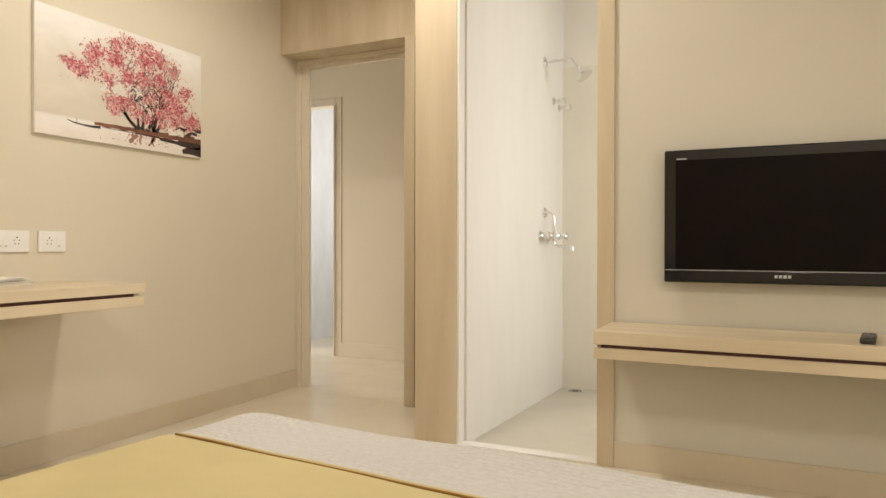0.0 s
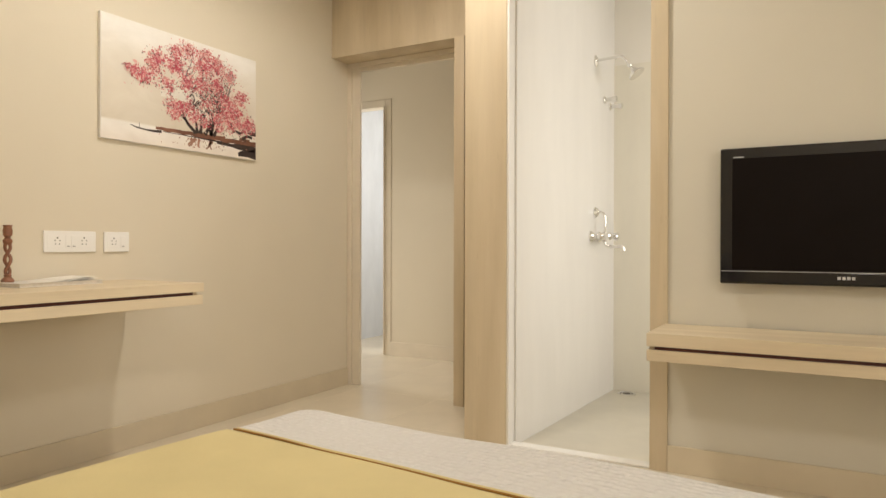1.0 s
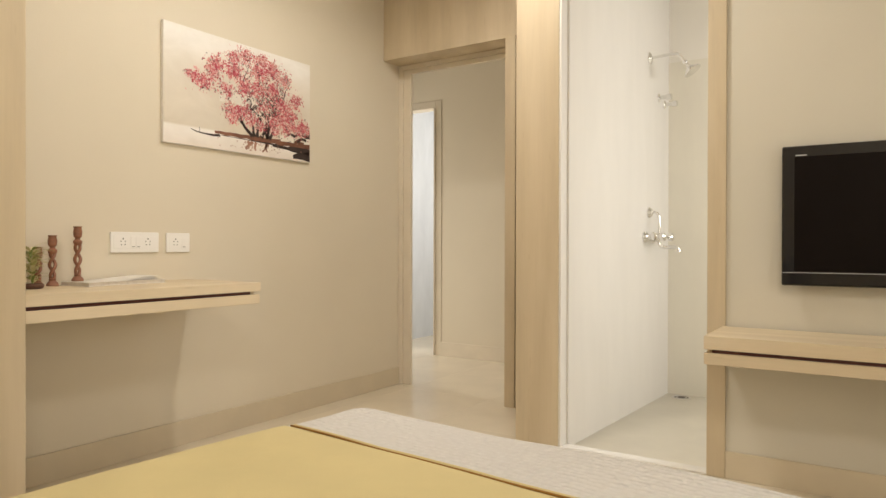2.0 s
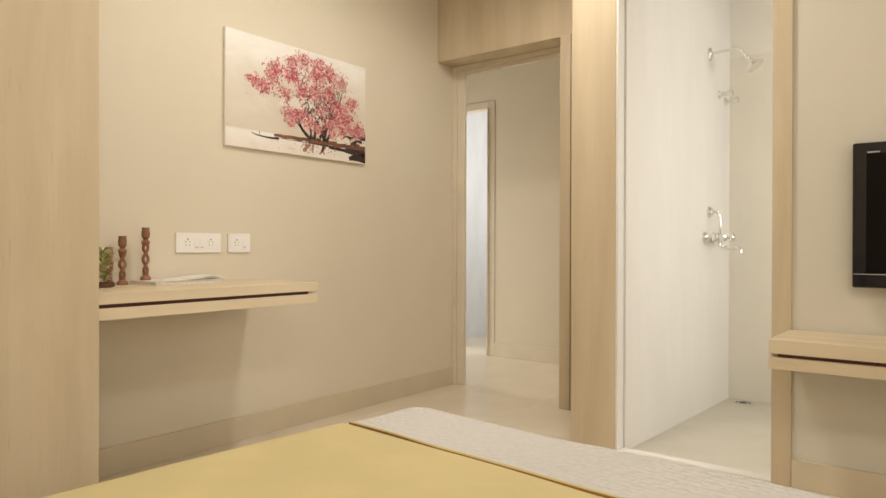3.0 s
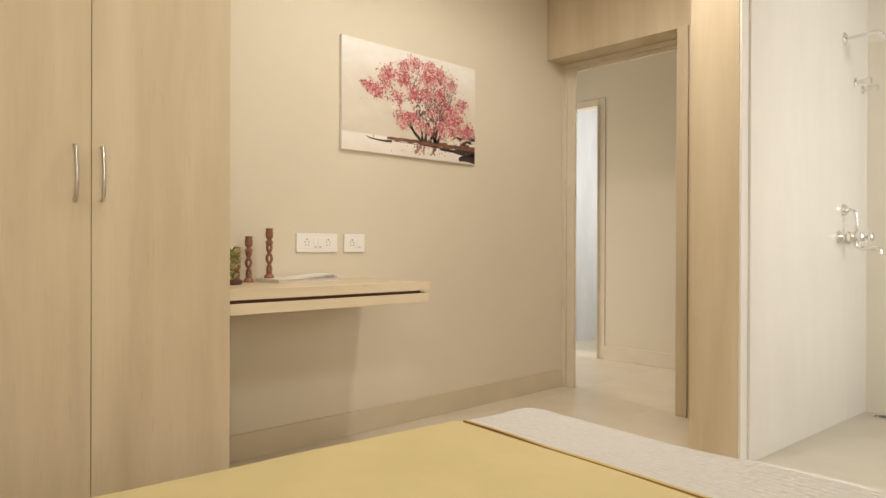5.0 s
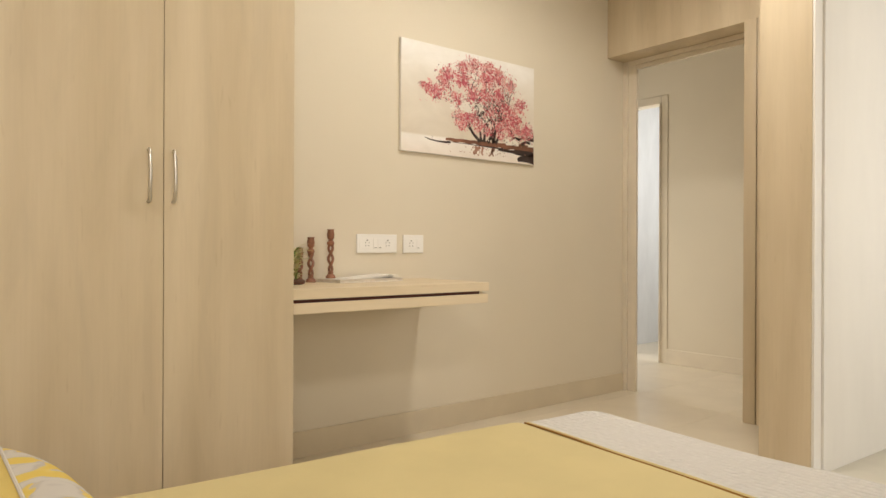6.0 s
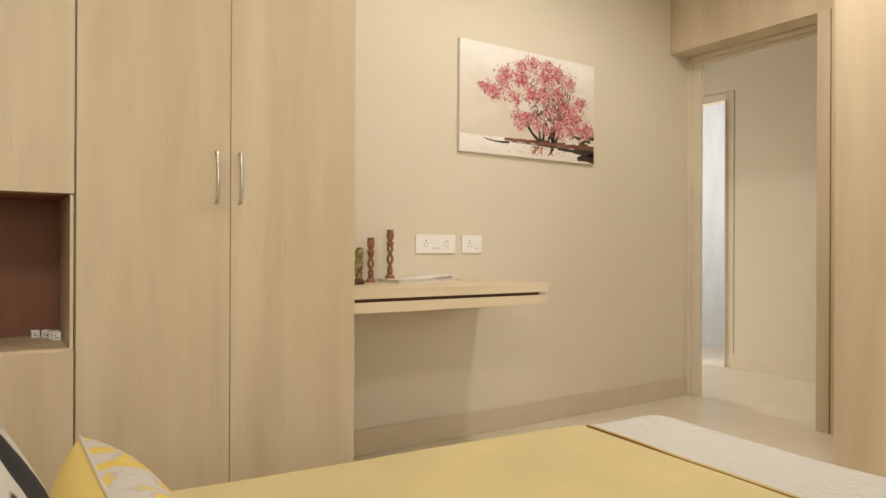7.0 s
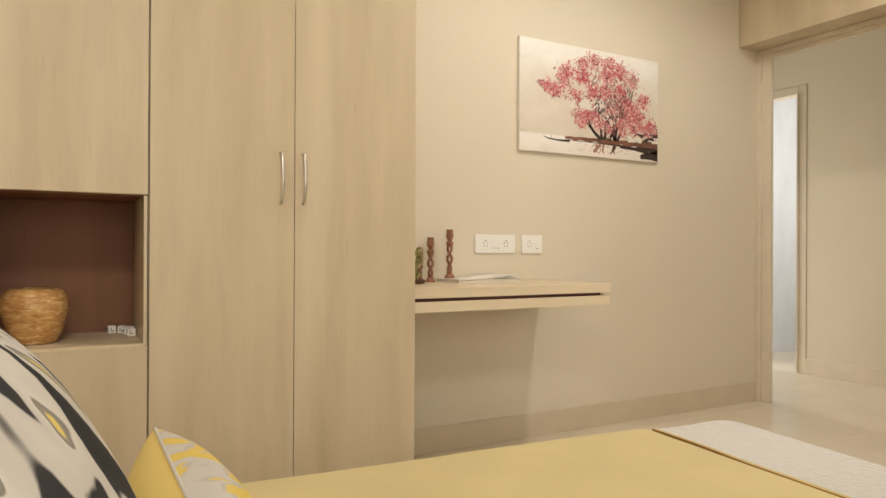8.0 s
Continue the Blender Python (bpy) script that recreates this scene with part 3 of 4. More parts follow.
stroke(bm, [(0.33, 0.455), (0.39, 0.475), (0.46, 0.495), (0.54, 0.505), (0.60, 0.50)], 0.030, 0.055, 0.0003)
stroke(bm, [(0.50, 0.34), (0.58, 0.36), (0.66, 0.34)], 0.06, 0.05, 0.0003)
part("mist", bm, P_WHITE, painting, "pale mist behind the tree")
for pts in ([(0.76, 0.195), (0.81, 0.205), (0.87, 0.198)], [(0.95, 0.205), (0.998, 0.21)]):
    bm = bmesh.new()
    stroke(bm, pts, 0.03, 0.03, 0.0006)
    part("house_wall", bm, P_WHITE, painting, "white painted house wall")
bm = bmesh.new()
for u in (0.53, 0.555, 0.58, 0.65, 0.67):
    pts = [(u, 0.115)]
    for k in range(4):
        pts.append((pts[-1][0] + rnd.uniform(-0.018, 0.010), pts[-1][1] - 0.020))
    stroke(bm, pts, 0.016, 0.006, 0.0005)
for k in range(70):
    blot(bm, rnd.gauss(0.62, 0.11), rnd.uniform(0.03, 0.115), rnd.uniform(0.004, 0.013), 0.0005)
part("reflection", bm, P_REFL, painting, "brown reflections in the painted water", kind="stuff")

CLUSTERS = [(0.18, 0.60, 0.05), (0.23, 0.57, 0.08), (0.29, 0.66, 0.07), (0.31, 0.76, 0.08), (0.42, 0.73, 0.09), (0.50, 0.90, 0.09), (0.60, 0.78, 0.11), (0.70, 0.82, 0.10), (0.79, 0.77, 0.08),
            (0.70, 0.64, 0.09), (0.50, 0.60, 0.09), (0.38, 0.53, 0.08), (0.77, 0.50, 0.11), (0.88, 0.59, 0.07), (0.84, 0.42, 0.09), (0.95, 0.33, 0.07),
            (0.49, 0.40, 0.09), (0.39, 0.37, 0.06), (0.64, 0.46, 0.09), (0.60, 0.62, 0.08), (0.55, 0.32, 0.07), (0.70, 0.33, 0.07), (0.44, 0.33, 0.05), (0.76, 0.36, 0.07), (0.86, 0.32, 0.05),
            (0.41, 0.29, 0.05), (0.61, 0.27, 0.05), (0.80, 0.285, 0.06), (0.91, 0.285, 0.05), (0.72, 0.25, 0.05), (0.98, 0.31, 0.04), (0.62, 0.90, 0.06), (0.42, 0.86, 0.06), (0.14, 0.62, 0.03)]
bm = bmesh.new()


def limb(u, v, a, length, w, depth):
    pts, x, y = [(u, v)], u, v
    for k in range(5):
        a = min(2.5, max(0.65, a + rnd.uniform(-0.35, 0.35)))
        x, y = x + math.cos(a) * length / 5 / ASPECT, y + math.sin(a) * length / 5
        pts.append((x, y))
    stroke(bm, pts, w, w * 0.45, 0.0010)
    if depth:
        for k in range(rnd.choice((2, 3, 3))):
            px, py = pts[rnd.choice((2, 3, 4, 5))]
            if 0.05 < px < 0.98 and py < 0.9:
                limb(px, py, a + rnd.uniform(-0.9, 0.9), length * rnd.uniform(0.55, 0.8), w * 0.5, depth - 1)


for u, a, length in ((0.55, 2.0, 0.15), (0.565, 1.9, 0.20), (0.585, 1.5, 0.22), (0.615, 1.3, 0.20), (0.655, 1.5, 0.24), (0.675, 1.0, 0.26), (0.665, 1.8, 0.22)):
    limb(u, 0.165, a, length, 0.021, 4)
for k in range(16):
    limb(rnd.uniform(0.46, 0.80), rnd.uniform(0.20, 0.58), rnd.uniform(0.7, 2.4), rnd.uniform(0.10, 0.2), 0.007, 2)
part("tree_trunk", bm, P_DARK, painting, "dark painted trunk and branches")
bm = bmesh.new()
for u, v, r in CLUSTERS:
    for k in range(int(130 * r)):
        blot(bm, u + rnd.gauss(0, r * 0.42) / ASPECT, v + rnd.gauss(0, r * 0.42), rnd.uniform(0.014, 0.034), 0.0002, 1.3)
part("wash", bm, plain("paint_pink_wash", (0.70, 0.40, 0.36), 0.6, vary=0.2, scale=40), painting, "soft pink wash behind the blossom", kind="stuff")
bm = bmesh.new()
for u, v, r in CLUSTERS:
    for k in range(int(4300 * r)):
        a, q = rnd.uniform(0, 6.28), abs(rnd.gauss(0, 0.62))
        blot(bm, u + q * r * math.cos(a) / ASPECT * 1.25, v + q * r * math.sin(a), rnd.choice((0.006, 0.008, 0.010, 0.012, 0.016)) * rnd.uniform(0.8, 1.2), 0.0013 + 0.0003 * rnd.random())
    for k in range(5):
        blot(bm, u + rnd.gauss(0, r * 0.3) / ASPECT, v + rnd.gauss(0, r * 0.3), rnd.uniform(0.012, 0.026), 0.0012)
for u, v, r in ((0.24, 0.57, 0.05), (0.31, 0.74, 0.04), (0.43, 0.73, 0.06), (0.62, 0.80, 0.06), (0.70, 0.82, 0.06), (0.50, 0.60, 0.05),
                (0.77, 0.50, 0.07), (0.82, 0.43, 0.06), (0.88, 0.58, 0.05), (0.94, 0.34, 0.05), (0.70, 0.65, 0.05), (0.47, 0.38, 0.05)):
    core = bmesh.new()
    for k in range(46):
        blot(core, u + rnd.gauss(0, r * 0.55) / ASPECT * 1.3, v + rnd.gauss(0, r * 0.55), rnd.uniform(0.006, 0.019), 0.0016, 1.2)
    part("blossom_clump", core, P_DEEP, painting, "dense crimson blossom clump", kind="stuff")
veil = bmesh.new()
for k in range(60):
    blot(veil, rnd.gauss(0.45, 0.055), rnd.gauss(0.480, 0.026), rnd.uniform(0.012, 0.032), 0.0020)
for k in range(26):
    blot(veil, rnd.gauss(0.59, 0.05), rnd.gauss(0.42, 0.06), rnd.uniform(0.008, 0.020), 0.0020)
part("veil", veil, P_WHITE, painting, "pale gap between the blossoms", kind="stuff")
part("blossom", bm, P_PINK, painting, "pink and red painted blossom", kind="stuff")

# ---- television, shelf and remote ----
TX0, TX1, TZ0, TZ1, TY = -0.359, 0.467, 0.771, 1.281, 2.43
tv = thing("television", pose((TX0 + TX1) / 2, TY, TZ0), "black flat television, switched off, hung on the wall", "television")
part("bezel", box(boxed(TX0, TX1, TY, TY + 0.045, TZ0, TZ1, bevel=0.006), TX0 + 0.06, TX1 - 0.06, TY + 0.04, TV_Y + 0.005, TZ0 + 0.05, TZ1 - 0.06, bevel=0.01), M_BLACK, tv)
part("screen", boxed(TX0 + 0.042, TX1 - 0.042, TY - 0.0008, TY + 0.002, TZ0 + 0.052, TZ1 - 0.040), M_SCREEN, tv, "dark matt screen")
part("lower_bar", boxed(TX0 + 0.002, TX1 - 0.002, TY - 0.004, TY + 0.003, TZ0 + 0.006, TZ0 + 0.046, bevel=0.002), M_BLACK, tv)
part("silver_line", boxed(TX0 + 0.004, TX1 - 0.004, TY - 0.0046, TY, TZ0 + 0.047, TZ0 + 0.049), M_SILVER, tv, "thin silver line")
TC = (TX0 + TX1) / 2
logo = part("badge", boxed(TC - 0.030, TC + 0.030, TY - 0.0048, TY - 0.004, TZ0 + 0.026, TZ0 + 0.027), M_BLACK, tv)
for k in range(4):
    x = TC - 0.027 + 0.0145 * k
    part("bar", boxed(x, x + 0.0105, TY - 0.0052, TY - 0.0044, TZ0 + 0.023, TZ0 + 0.034), M_SILVER, logo, "silver badge bar")
part("small_badge", boxed(TX0 + 0.045, TX0 + 0.082, TY - 0.0006, TY, TZ1 - 0.037, TZ1 - 0.033), M_SILVER, tv, "tiny silver print")

SZ, SX0, SY = 0.600, -0.571, 2.145
shelf = thing("wall_shelf", pose(0.3, 2.3, 0.5), "long pale maple wall shelf with a dark groove under the television", "shelf")
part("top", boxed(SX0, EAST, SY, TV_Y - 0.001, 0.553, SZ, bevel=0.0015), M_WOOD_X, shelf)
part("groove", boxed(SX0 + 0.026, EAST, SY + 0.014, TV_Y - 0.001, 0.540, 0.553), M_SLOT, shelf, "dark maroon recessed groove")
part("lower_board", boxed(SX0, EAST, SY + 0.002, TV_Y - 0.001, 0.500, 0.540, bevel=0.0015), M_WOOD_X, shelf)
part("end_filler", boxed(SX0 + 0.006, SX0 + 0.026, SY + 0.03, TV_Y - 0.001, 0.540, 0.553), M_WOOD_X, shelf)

remote = thing("remote_control", pose(0.300, 2.27, SZ, 0, 0, -9), "black remote control lying on the shelf", "remote", local=True)
part("body", boxed(-0.022, 0.022, -0.085, 0.085, 0, 0.020, bevel=0.006), M_REMOTE, remote)
for r in range(6):
    for c in range(3):
        part("key", boxed(-0.014 + 0.0105 * c, -0.007 + 0.0105 * c, -0.03 + 0.018 * r, -0.022 + 0.018 * r, 0.020, 0.0218, bevel=0.0008), M_KEYS, remote)

# ---- shower fittings ----
SX = SHOWER_X
AY, AZ = 3.82, 2.068
arm = thing("shower_arm", pose(SX, AY, AZ), "chrome shower arm with a round head on the tiled wall", "shower")
part("flange", lathe(bmesh.new(), [(0.036, 0), (0.036, 0.005), (0.022, 0.014), (0.012, 0.017)], (SX, AY, AZ), (1, 0, 0)), M_CHROME, arm)
part("pipe", tube(bmesh.new(), bend([(SX, AY, AZ), (SX + 0.08, AY, AZ + 0.004), (SX + 0.155, AY, AZ + 0.006), (SX + 0.178, AY, AZ - 0.006), (SX + 0.222, AY, AZ - 0.066)], 6), 0.0085, 12), M_CHROME, arm)
part("collar", lathe(bmesh.new(), [(0.012, -0.012), (0.014, -0.008), (0.014, 0.008), (0.011, 0.012)], (SX + 0.212, AY, AZ - 0.053), (0.6, 0, -0.8), 16), M_CHROME, arm)
part("head", lathe(bmesh.new(), [(0.011, -0.022), (0.015, -0.010), (0.020, 0.0), (0.046, 0.020), (0.053, 0.026), (0.052, 0.033), (0.034, 0.035)], (SX + 0.238, AY, AZ - 0.088), (0.6, 0, -0.8)), M_CHROME, arm)


def stub_valve(y, z, long):
    ob = thing("stop_valve", pose(SX, y, z), "small chrome stop valve on the shower wall", "valve", "stop valves")
    part("flange", lathe(bmesh.new(), [(0.026, 0), (0.026, 0.005), (0.014, 0.014)], (SX, y, z), (1, 0, 0), 20), M_CHROME, ob)
    part("body", lathe(bmesh.new(), [(0.013, 0.01), (0.013, long * 0.6), (0.018, long * 0.62), (0.020, long * 0.95), (0.014, long)], (SX, y, z), (1, 0, 0), 16), M_CHROME, ob)


stub_valve(4.02, 1.862, 0.085)
stub_valve(4.155, 1.842, 0.085)

MY, MZ = 3.812, 0.971
mixer = thing("wall_mixer", pose(SX, MY, MZ), "chrome wall mixer tap with a bend pipe and spout", "tap")
for dy in (-0.09, 0.09):
    part("flange", lathe(bmesh.new(), [(0.034, 0), (0.034, 0.006), (0.024, 0.022), (0.014, 0.03), (0.014, 0.05)], (SX, MY + dy, MZ), (1, 0, 0), 24), M_CHROME, mixer)
part("body", lathe(bmesh.new(), [(0.016, -0.115), (0.021, -0.11), (0.021, -0.03), (0.025, -0.025), (0.025, 0.025), (0.021, 0.03), (0.021, 0.11), (0.016, 0.115)], (SX + 0.065, MY, MZ), (0, 1, 0), 20), M_CHROME, mixer)
for dy in (-0.09, 0.09):
    part("knob", lathe(bmesh.new(), [(0.010, 0.0), (0.010, 0.03), (0.024, 0.034), (0.026, 0.055), (0.018, 0.062)], (SX + 0.065, MY + dy, MZ), (1, 0, 0), 12), M_CHROME, mixer)
part("spout", tube(bmesh.new(), bend([(SX + 0.065, MY, MZ - 0.01), (SX + 0.067, MY, MZ - 0.05), (SX + 0.09, MY, MZ - 0.062), (SX + 0.14, MY, MZ - 0.062), (SX + 0.175, MY, MZ - 0.064), (SX + 0.182, MY, MZ - 0.09)], 6), 0.011, 12), M_CHROME, mixer)
part("bend_pipe", tube(bmesh.new(), bend([(SX + 0.065, MY, MZ + 0.02), (SX + 0.066, MY, MZ + 0.10), (SX + 0.058, MY, MZ + 0.138), (SX + 0.03, MY, MZ + 0.150), (SX, MY, MZ + 0.150)], 6), 0.009, 12), M_CHROME, mixer)
part("top_flange", lathe(bmesh.new(), [(0.034, 0), (0.034, 0.006), (0.024, 0.022), (0.013, 0.028)], (SX, MY, MZ + 0.150), (1, 0, 0), 24), M_CHROME, mixer)

drain = thing("floor_drain", pose(-1.135, 4.165, -0.067), "round steel floor drain in the shower corner", "drain")
part("rim", lathe(bmesh.new(), [(0.060, 0), (0.060, 0.004), (0.048, 0.005), (0.046, 0.002)], (-1.135, 4.165, -0.067), n=28), M_STEEL, drain)
part("grate", lathe(bmesh.new(), [(0.044, 0.001), (0.044, 0.003), (0.036, 0.003), (0.034, 0.0015), (0.026, 0.0015), (0.024, 0.003), (0.012, 0.003)], (-1.135, 4.165, -0.067), n=28), M_HOLE, drain)

# ---- bed ----
BZ = 0.42


def quilt_mat():
    m, nt, b = base("white_quilt", 0.85, 0, 0.2)
    v = coords(nt)
    vor = nt.nodes.new("ShaderNodeTexVoronoi")
    vor.feature = "SMOOTH_F1"
    vor.inputs["Scale"].default_value, vor.inputs["Randomness"].default_value, vor.inputs["Smoothness"].default_value = 50.0, 0.5, 0.5
    nt.links.new(v, vor.inputs["Vector"])
    # shade in the dips between the raised bumps is put into the colour
    nt.links.new(ramp(nt, vor.outputs["Distance"], [(0.05, (0.70, 0.682, 0.655)), (0.55, (0.65, 0.632, 0.605))]), b.inputs["Base Color"])
    inv = nt.nodes.new("ShaderNodeMath")
    inv.operation = "MULTIPLY"
    inv.inputs[1].default_value = -1.0
    nt.links.new(vor.outputs["Distance"], inv.inputs[0])
    bump(nt, b, inv.outputs[0], 1.0, 0.009)
    return m


def cloth(name, colour, weave=900.0):
    m, nt, b = base(name, 0.9, 0, 0.15)
    v = coords(nt)
    col = ramp(nt, noise_tex(nt, v, 3.0, 4.0), [(0.3, shade(colour, 0.93)), (0.7, shade(colour, 1.05))])
    fine = noise_tex(nt, v, weave, 2.0)
    col = mixed(nt, 0.4, col, ramp(nt, fine, [(0.3, (0.8, 0.8, 0.8)), (0.7, (1.05, 1.05, 1.05))]), "MULTIPLY")
    nt.links.new(col, b.inputs["Base Color"])
    b.inputs["Sheen Weight"].default_value = 0.15
    bump(nt, b, fine, 0.3, 0.001)
    return m


M_QUILT = quilt_mat()
M_YELLOW = cloth("mustard_cloth", (0.665, 0.56, 0.285))
M_HEM = cloth("mustard_hem", (0.29, 0.145, 0.028))
M_FRAME = wood("bed_maple", 0, 0.9)
BW, BL = 1.85, 2.05


def drape(x0, x1, y0, y1, top, drop, edge, corner, lift, seed, n=64, ruffle=0.004):
    """A cover: flat top with rounded, slightly rippled sides that hang down."""
    bm = bmesh.new()
    cx, cy, hx, hy = (x0 + x1) / 2, (y0 + y1) / 2, (x1 - x0) / 2, (y1 - y0) / 2
    ring = []
    per = 4 * n
    for k in range(per):
        s, t = divmod(k, n)
        f = 2 * (t / n) - 1
        ring.append(((f, -1), (1, f), (-f, 1), (-1, -f))[s])

    def place(q, inset, z, i):
        px, py = q[0] * hx, q[1] * hy
        # rounded plan corners
        ax, ay = abs(px) - (hx - corner), abs(py) - (hy - corner)
        if ax > 0 and ay > 0:
            d = math.hypot(ax, ay)
            k = corner / max(d, corner)
            px, py = math.copysign(hx - corner + ax * k, px), math.copysign(hy - corner + ay * k, py)
        px -= math.copysign(inset, px) * min(1, abs(px) / hx) if abs(q[0]) > 0 else 0
        py -= math.copysign(inset, py) * min(1, abs(py) / hy) if abs(q[1]) > 0 else 0
        p = Vector((cx + px, cy + py, z))
        w = noise.noise(Vector((p.x * 3 + seed, p.y * 3, 1.7)))
        p.z += ruffle * w
        return p

    steps = [(edge * (1 - math.sin(a)), top + lift - edge * (1 - math.cos(a))) for a in [math.pi / 2 * j / 6 for j in range(7)]]
    rows = []
    for g in (0.15, 0.35, 0.55, 0.75, 0.9):
        rows.append([(g, None, q) for q in ring])
    loops = []
    for row in rows:
        loops.append([bm.verts.new(place((q[0] * g, q[1] * g), 0, top + lift, i)) for i, (g, _, q) in enumerate(row)])
    for inset, z in steps:
        loops.append([bm.verts.new(place(q, inset, z, i)) for i, q in enumerate(ring)])
    for j in (1, 2, 3):
        zz = top + lift - edge - (drop - edge) * j / 3
        loop = []
        for i, q in enumerate(ring):
            p = place(q, 0, zz, i)
            out = 0.012 * math.sin(i * 0.35 + 2 * noise.noise(Vector((i * 0.05, seed, 0)))) * j / 3
            p += Vector((q[0] * out if abs(q[0]) > 0.99 else 0, q[1] * out if abs(q[1]) > 0.99 else 0, 0))
            loop.append(bm.verts.new(p))
        loops.append(loop)
    for a, c in zip(loops, loops[1:]):
        for k in range(per):
            bm.faces.new((a[k], a[(k + 1) % per], c[(k + 1) % per], c[k]))
    bm.faces.new(loops[0])
    return bm


bed = thing("bed", pose(-1.405, 1.245, 0, 0, 0, -4.0), "low double bed with a boxed mattress", "bed", local=True)
part("frame", boxed(0.06, BW - 0.06, -BL + 0.02, -0.08, 0.04, 0.20, bevel=0.01), M_FRAME, bed)
for x, y in ((0.1, -0.15), (BW - 0.1, -0.15), (0.1, -BL + 0.1), (BW - 0.1, -BL + 0.1)):
    part("leg", boxed(x - 0.03, x + 0.03, y - 0.03, y + 0.03, 0, 0.04), M_FRAME, bed)
part("mattress", boxed(0.03, BW - 0.03, -BL + 0.03, -0.03, 0.20, BZ - 0.03, bevel=0.03, segments=4), M_QUILT, bed)
quilt = thing("quilt", pose(-1.405, 1.245, BZ, 0, 0, -4.0), "white quilted bedspread with a small raised pattern on the bed", "bedspread", local=True)
part("cover", drape(0, BW, -BL, 0.035, 0, 0.30, 0.032, 0.055, 0, 1.0, ruffle=0.009), M_QUILT, quilt)
throw = thing("throw", pose(-1.405, 1.245, BZ, 0, 0, -4.0), "plain mustard yellow blanket spread over the quilt", "blanket", local=True)
bm = drape(-0.006, BW + 0.006, -BL - 0.006, -0.255, 0, 0.26, 0.035, 0.02, 0.008, 4.0)
for q in bm.verts:
    q.co.y -= 0.028 * q.co.x
part("cloth", bm, M_YELLOW, throw)
hem = []
for k in range(41):
    t = k / 40
    x = 0.0 + (BW - 0.01) * t
    z = 0.0035 - (0.03 * (1 - min(1, x / 0.03)) ** 2)
    hem.append((x, -0.267 - 0.028 * x + 0.003 * math.sin(7 * t) + 0.0035 * noise.noise(Vector((x * 7, 2, 0))), z + 0.002 * noise.noise(Vector((x * 4, 0, 0)))))
part("hem", tube(bmesh.new(), hem, 0.0055, 8), M_YELLOW, throw, "rolled mustard hem")
part("hem_line", tube(bmesh.new(), [(x, y - 0.013, z + 0.0032 + 0.0006 * math.sin(9 * x)) for x, y, z in hem[1:]], 0.0030, 6), M_HEM, throw, "dark brown line along the hem")


def ikat(name, stops, scale, squash, rows=0.0):
    """A woven pattern of pointed blots."""
    m, nt, b = base(name, 0.9, 0, 0.15)
    v = coords(nt, squash, (0, 0, 0.5))
    n = noise_tex(nt, v, scale, 1.2, 0.5, 0.8)
    sep = nt.nodes.new("ShaderNodeSeparateXYZ")                # darker figures in the print's upper rows
    nt.links.new(coords(nt), sep.inputs[0])
    fade = nt.nodes.new("ShaderNodeMath")
    fade.operation = "MULTIPLY_ADD"
    fade.inputs[1].default_value = -rows
    nt.links.new(sep.outputs["Y"], fade.inputs[0])
    nt.links.new(n, fade.inputs[2])
    n = fade.outputs[0]
    nt.links.new(ramp(nt, n, stops, "EASE"), b.inputs["Base Color"])
    bump(nt, b, noise_tex(nt, coords(nt), 700.0, 2.0), 0.3, 0.001)
    return m


M_IKAT = ikat("black_white_ikat", [(0.30, (0.035, 0.035, 0.038)), (0.405, (0.045, 0.044, 0.046)), (0.43, (0.56, 0.53, 0.49)), (0.545, (0.62, 0.59, 0.54)), (0.56, (0.24, 0.22, 0.19)), (0.59, (0.28, 0.26, 0.22)), (0.605, (0.70, 0.55, 0.17))], 11.0, (1.9, 0.5, 1), -0.14)
M_LEAFY = ikat("yellow_grey_print", [(0.40, (0.72, 0.55, 0.14)), (0.46, (0.73, 0.57, 0.18)), (0.50, (0.52, 0.49, 0.46)), (0.58, (0.60, 0.57, 0.53))], 17.0, (1.4, 1.0, 1))


def pillow_side(w, hgt, thick, sign, full=0.42, n=26):
    bm = bmesh.new()
    grid = []
    for i in range(n + 1):
        row = []
        for j in range(n + 1):
            u, v = math.sin((i / n - 0.5) * math.pi), math.sin((j / n - 0.5) * math.pi)
            pinch = 1 - 0.06 * (1 - abs(u) ** 2) * abs(v) ** 6
            pinch2 = 1 - 0.06 * (1 - abs(v) ** 2) * abs(u) ** 6
            h = thick * ((1 - u * u) * (1 - v * v)) ** full
            h *= 1 + 0.08 * noise.noise(Vector((u * 1.5, v * 1.5, sign * 3)))
            row.append(bm.verts.new((u * w * pinch2, v * hgt * pinch, sign * h)))
        grid.append(row)
    for i in range(n):
        for j in range(n):
            bm.faces.new((grid[i][j], grid[i + 1][j], grid[i + 1][j + 1], grid[i][j + 1]))
    return bm


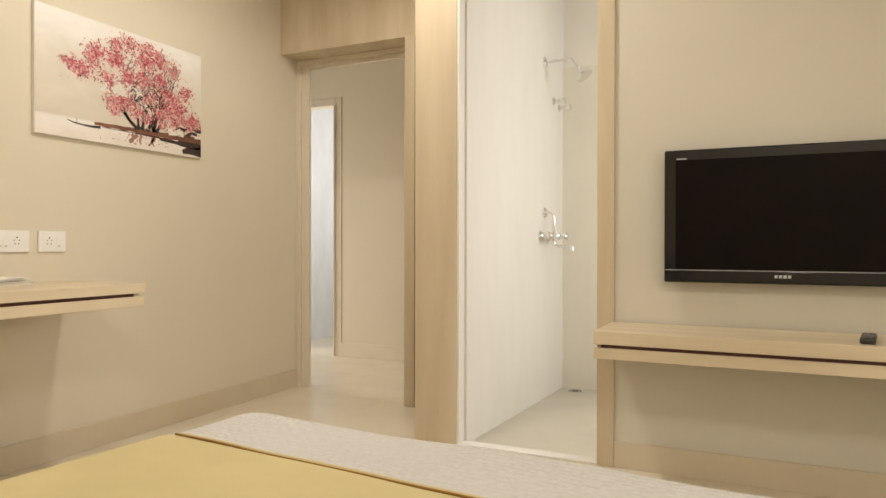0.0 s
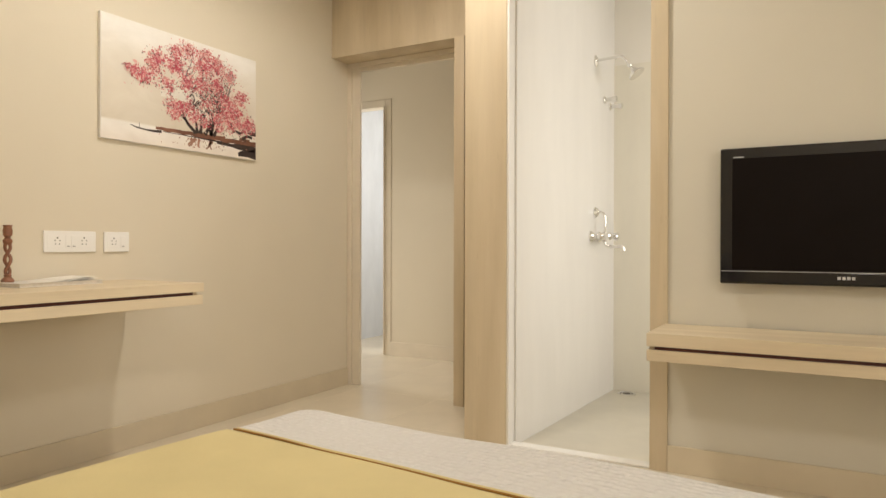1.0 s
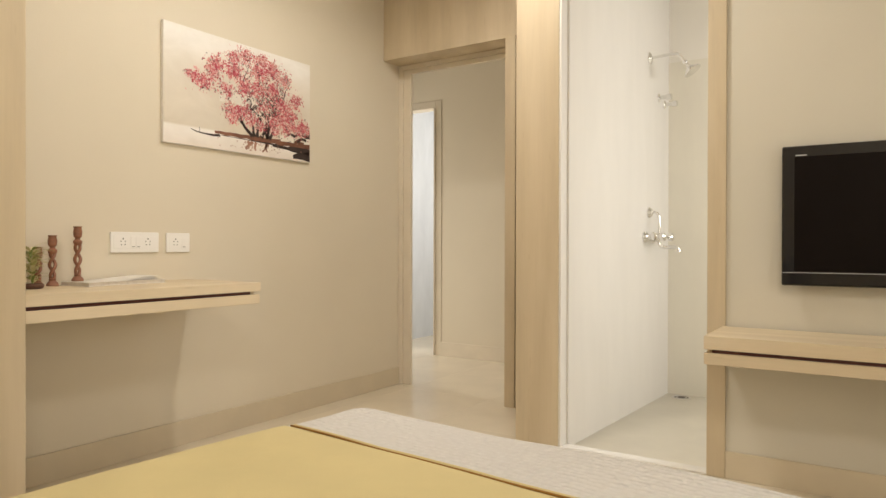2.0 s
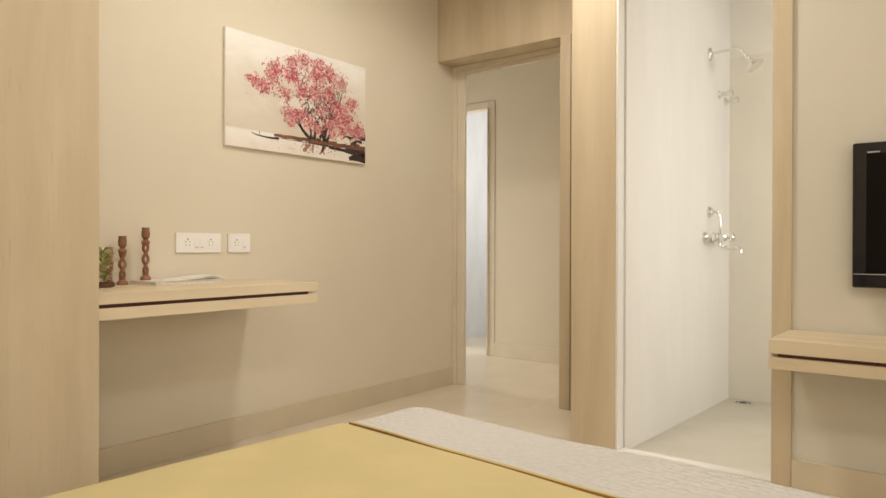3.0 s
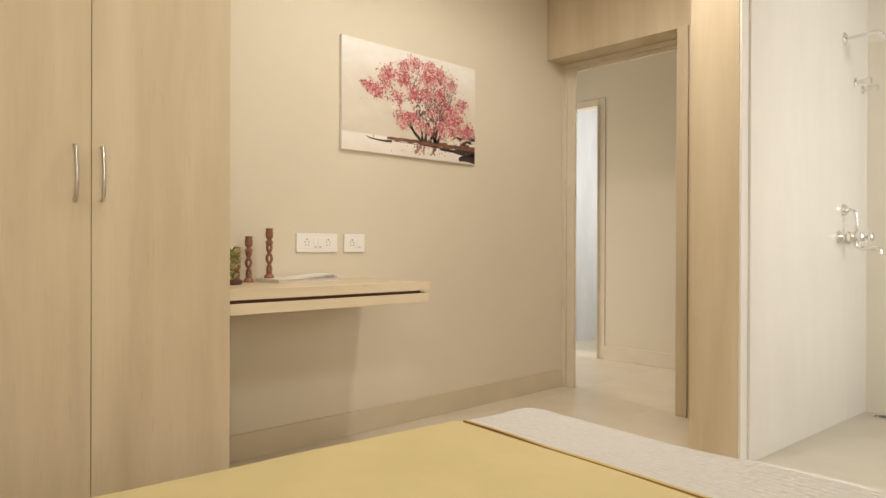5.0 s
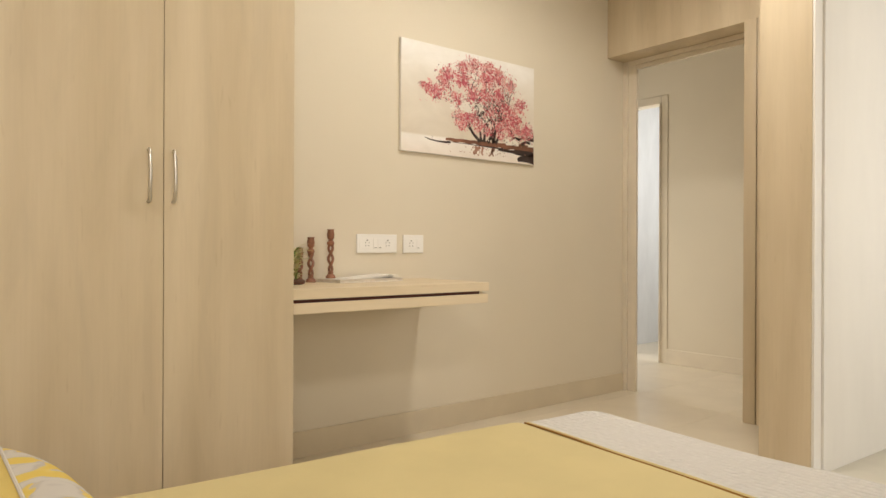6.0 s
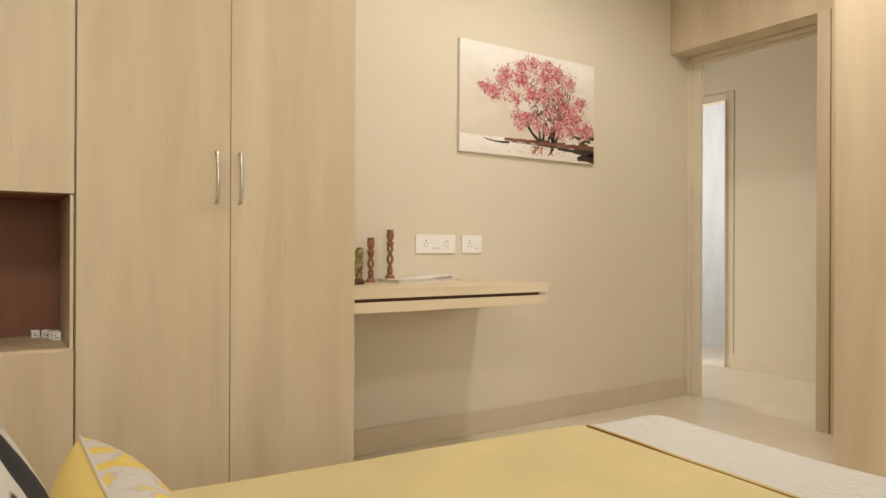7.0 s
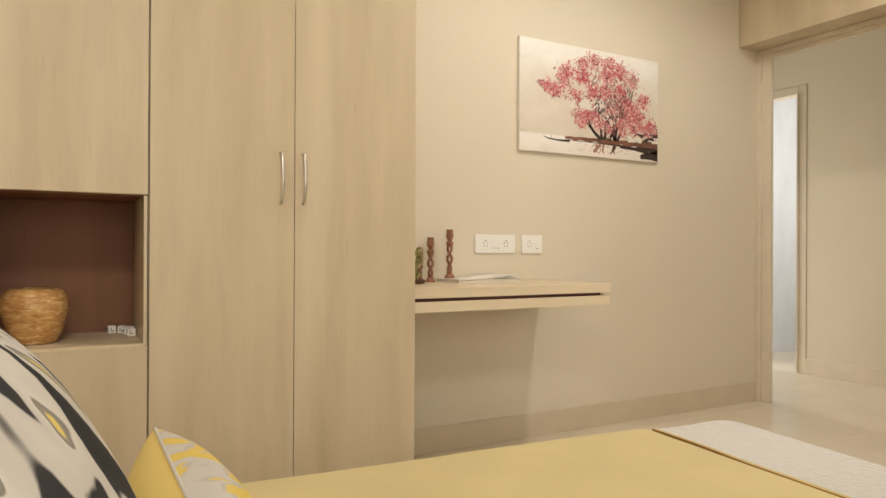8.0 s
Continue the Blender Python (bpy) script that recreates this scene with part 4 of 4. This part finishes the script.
def cushion(m, w, hgt, thick, front, back, seam, label, full=0.42):
    ob = thing("cushion", m, label, "cushion", "cushions on the bed", local=True)
    part("front_cover", pillow_side(w, hgt, thick, 1, full), front, ob)
    part("back_cover", pillow_side(w, hgt, thick, -1, full), back, ob)
    loop = []
    for a, c in (((-1, -1), (1, -1)), ((1, -1), (1, 1)), ((1, 1), (-1, 1)), ((-1, 1), (-1, -1))):
        for k in range(12):
            t = math.sin((k / 12 - 0.5) * math.pi) * 0.5 + 0.5
            u, v = a[0] + (c[0] - a[0]) * t, a[1] + (c[1] - a[1]) * t
            loop.append((u * w * (1 - 0.06 * (1 - v * v) * abs(u) ** 6), v * hgt * (1 - 0.06 * (1 - u * u) * abs(v) ** 6), 0))
    part("piping", tube(bmesh.new(), loop + [loop[0]], 0.0026, 6), seam, ob)


M_SUNNY = cloth("bright_yellow_cloth", (0.72, 0.55, 0.16))
M_PIPE = cloth("pale_piping", (0.62, 0.59, 0.54))
cushion(pose(-0.72, -0.471, BZ + 0.224, -74, 0, 0), 0.235, 0.235, 0.150, M_IKAT, M_YELLOW, M_YELLOW, "cushion with a black and white ikat print, leaning on the bed", 0.62)
cushion(pose(-1.03, -0.232, BZ + 0.088, -76, 0, 0), 0.22, 0.108, 0.085, M_LEAFY, M_SUNNY, M_PIPE, "yellow and grey leaf-print cushion leaning on the bed")

# ---- floor and wall tiles ----
def tile_mesh(name, w, h, t, material):
    return mesh_of(name, boxed(-w / 2, w / 2, -h / 2, h / 2, -t, 0, bevel=0.0006, segments=1), material)


def piece(data, parent, m):
    ob = new("tile", data)
    ob.parent = parent
    ob.matrix_local = parent.matrix_world.inverted() @ m
    return ob


T = 0.60
data = tile_mesh("floor_tile", T - 0.0008, T - 0.0008, 0.0035, M_FLOOR)
for i in range(-5, 6):
    for j in range(-7, 6):
        x, y = -1.40 + T * (i + 0.5), FRONT + T * (j + 0.5)
        if (x > -1.4 and y > FRONT) or (x < -3.1 and y < 2.5):
            continue
        piece(data, floor, pose(x, y, 0))
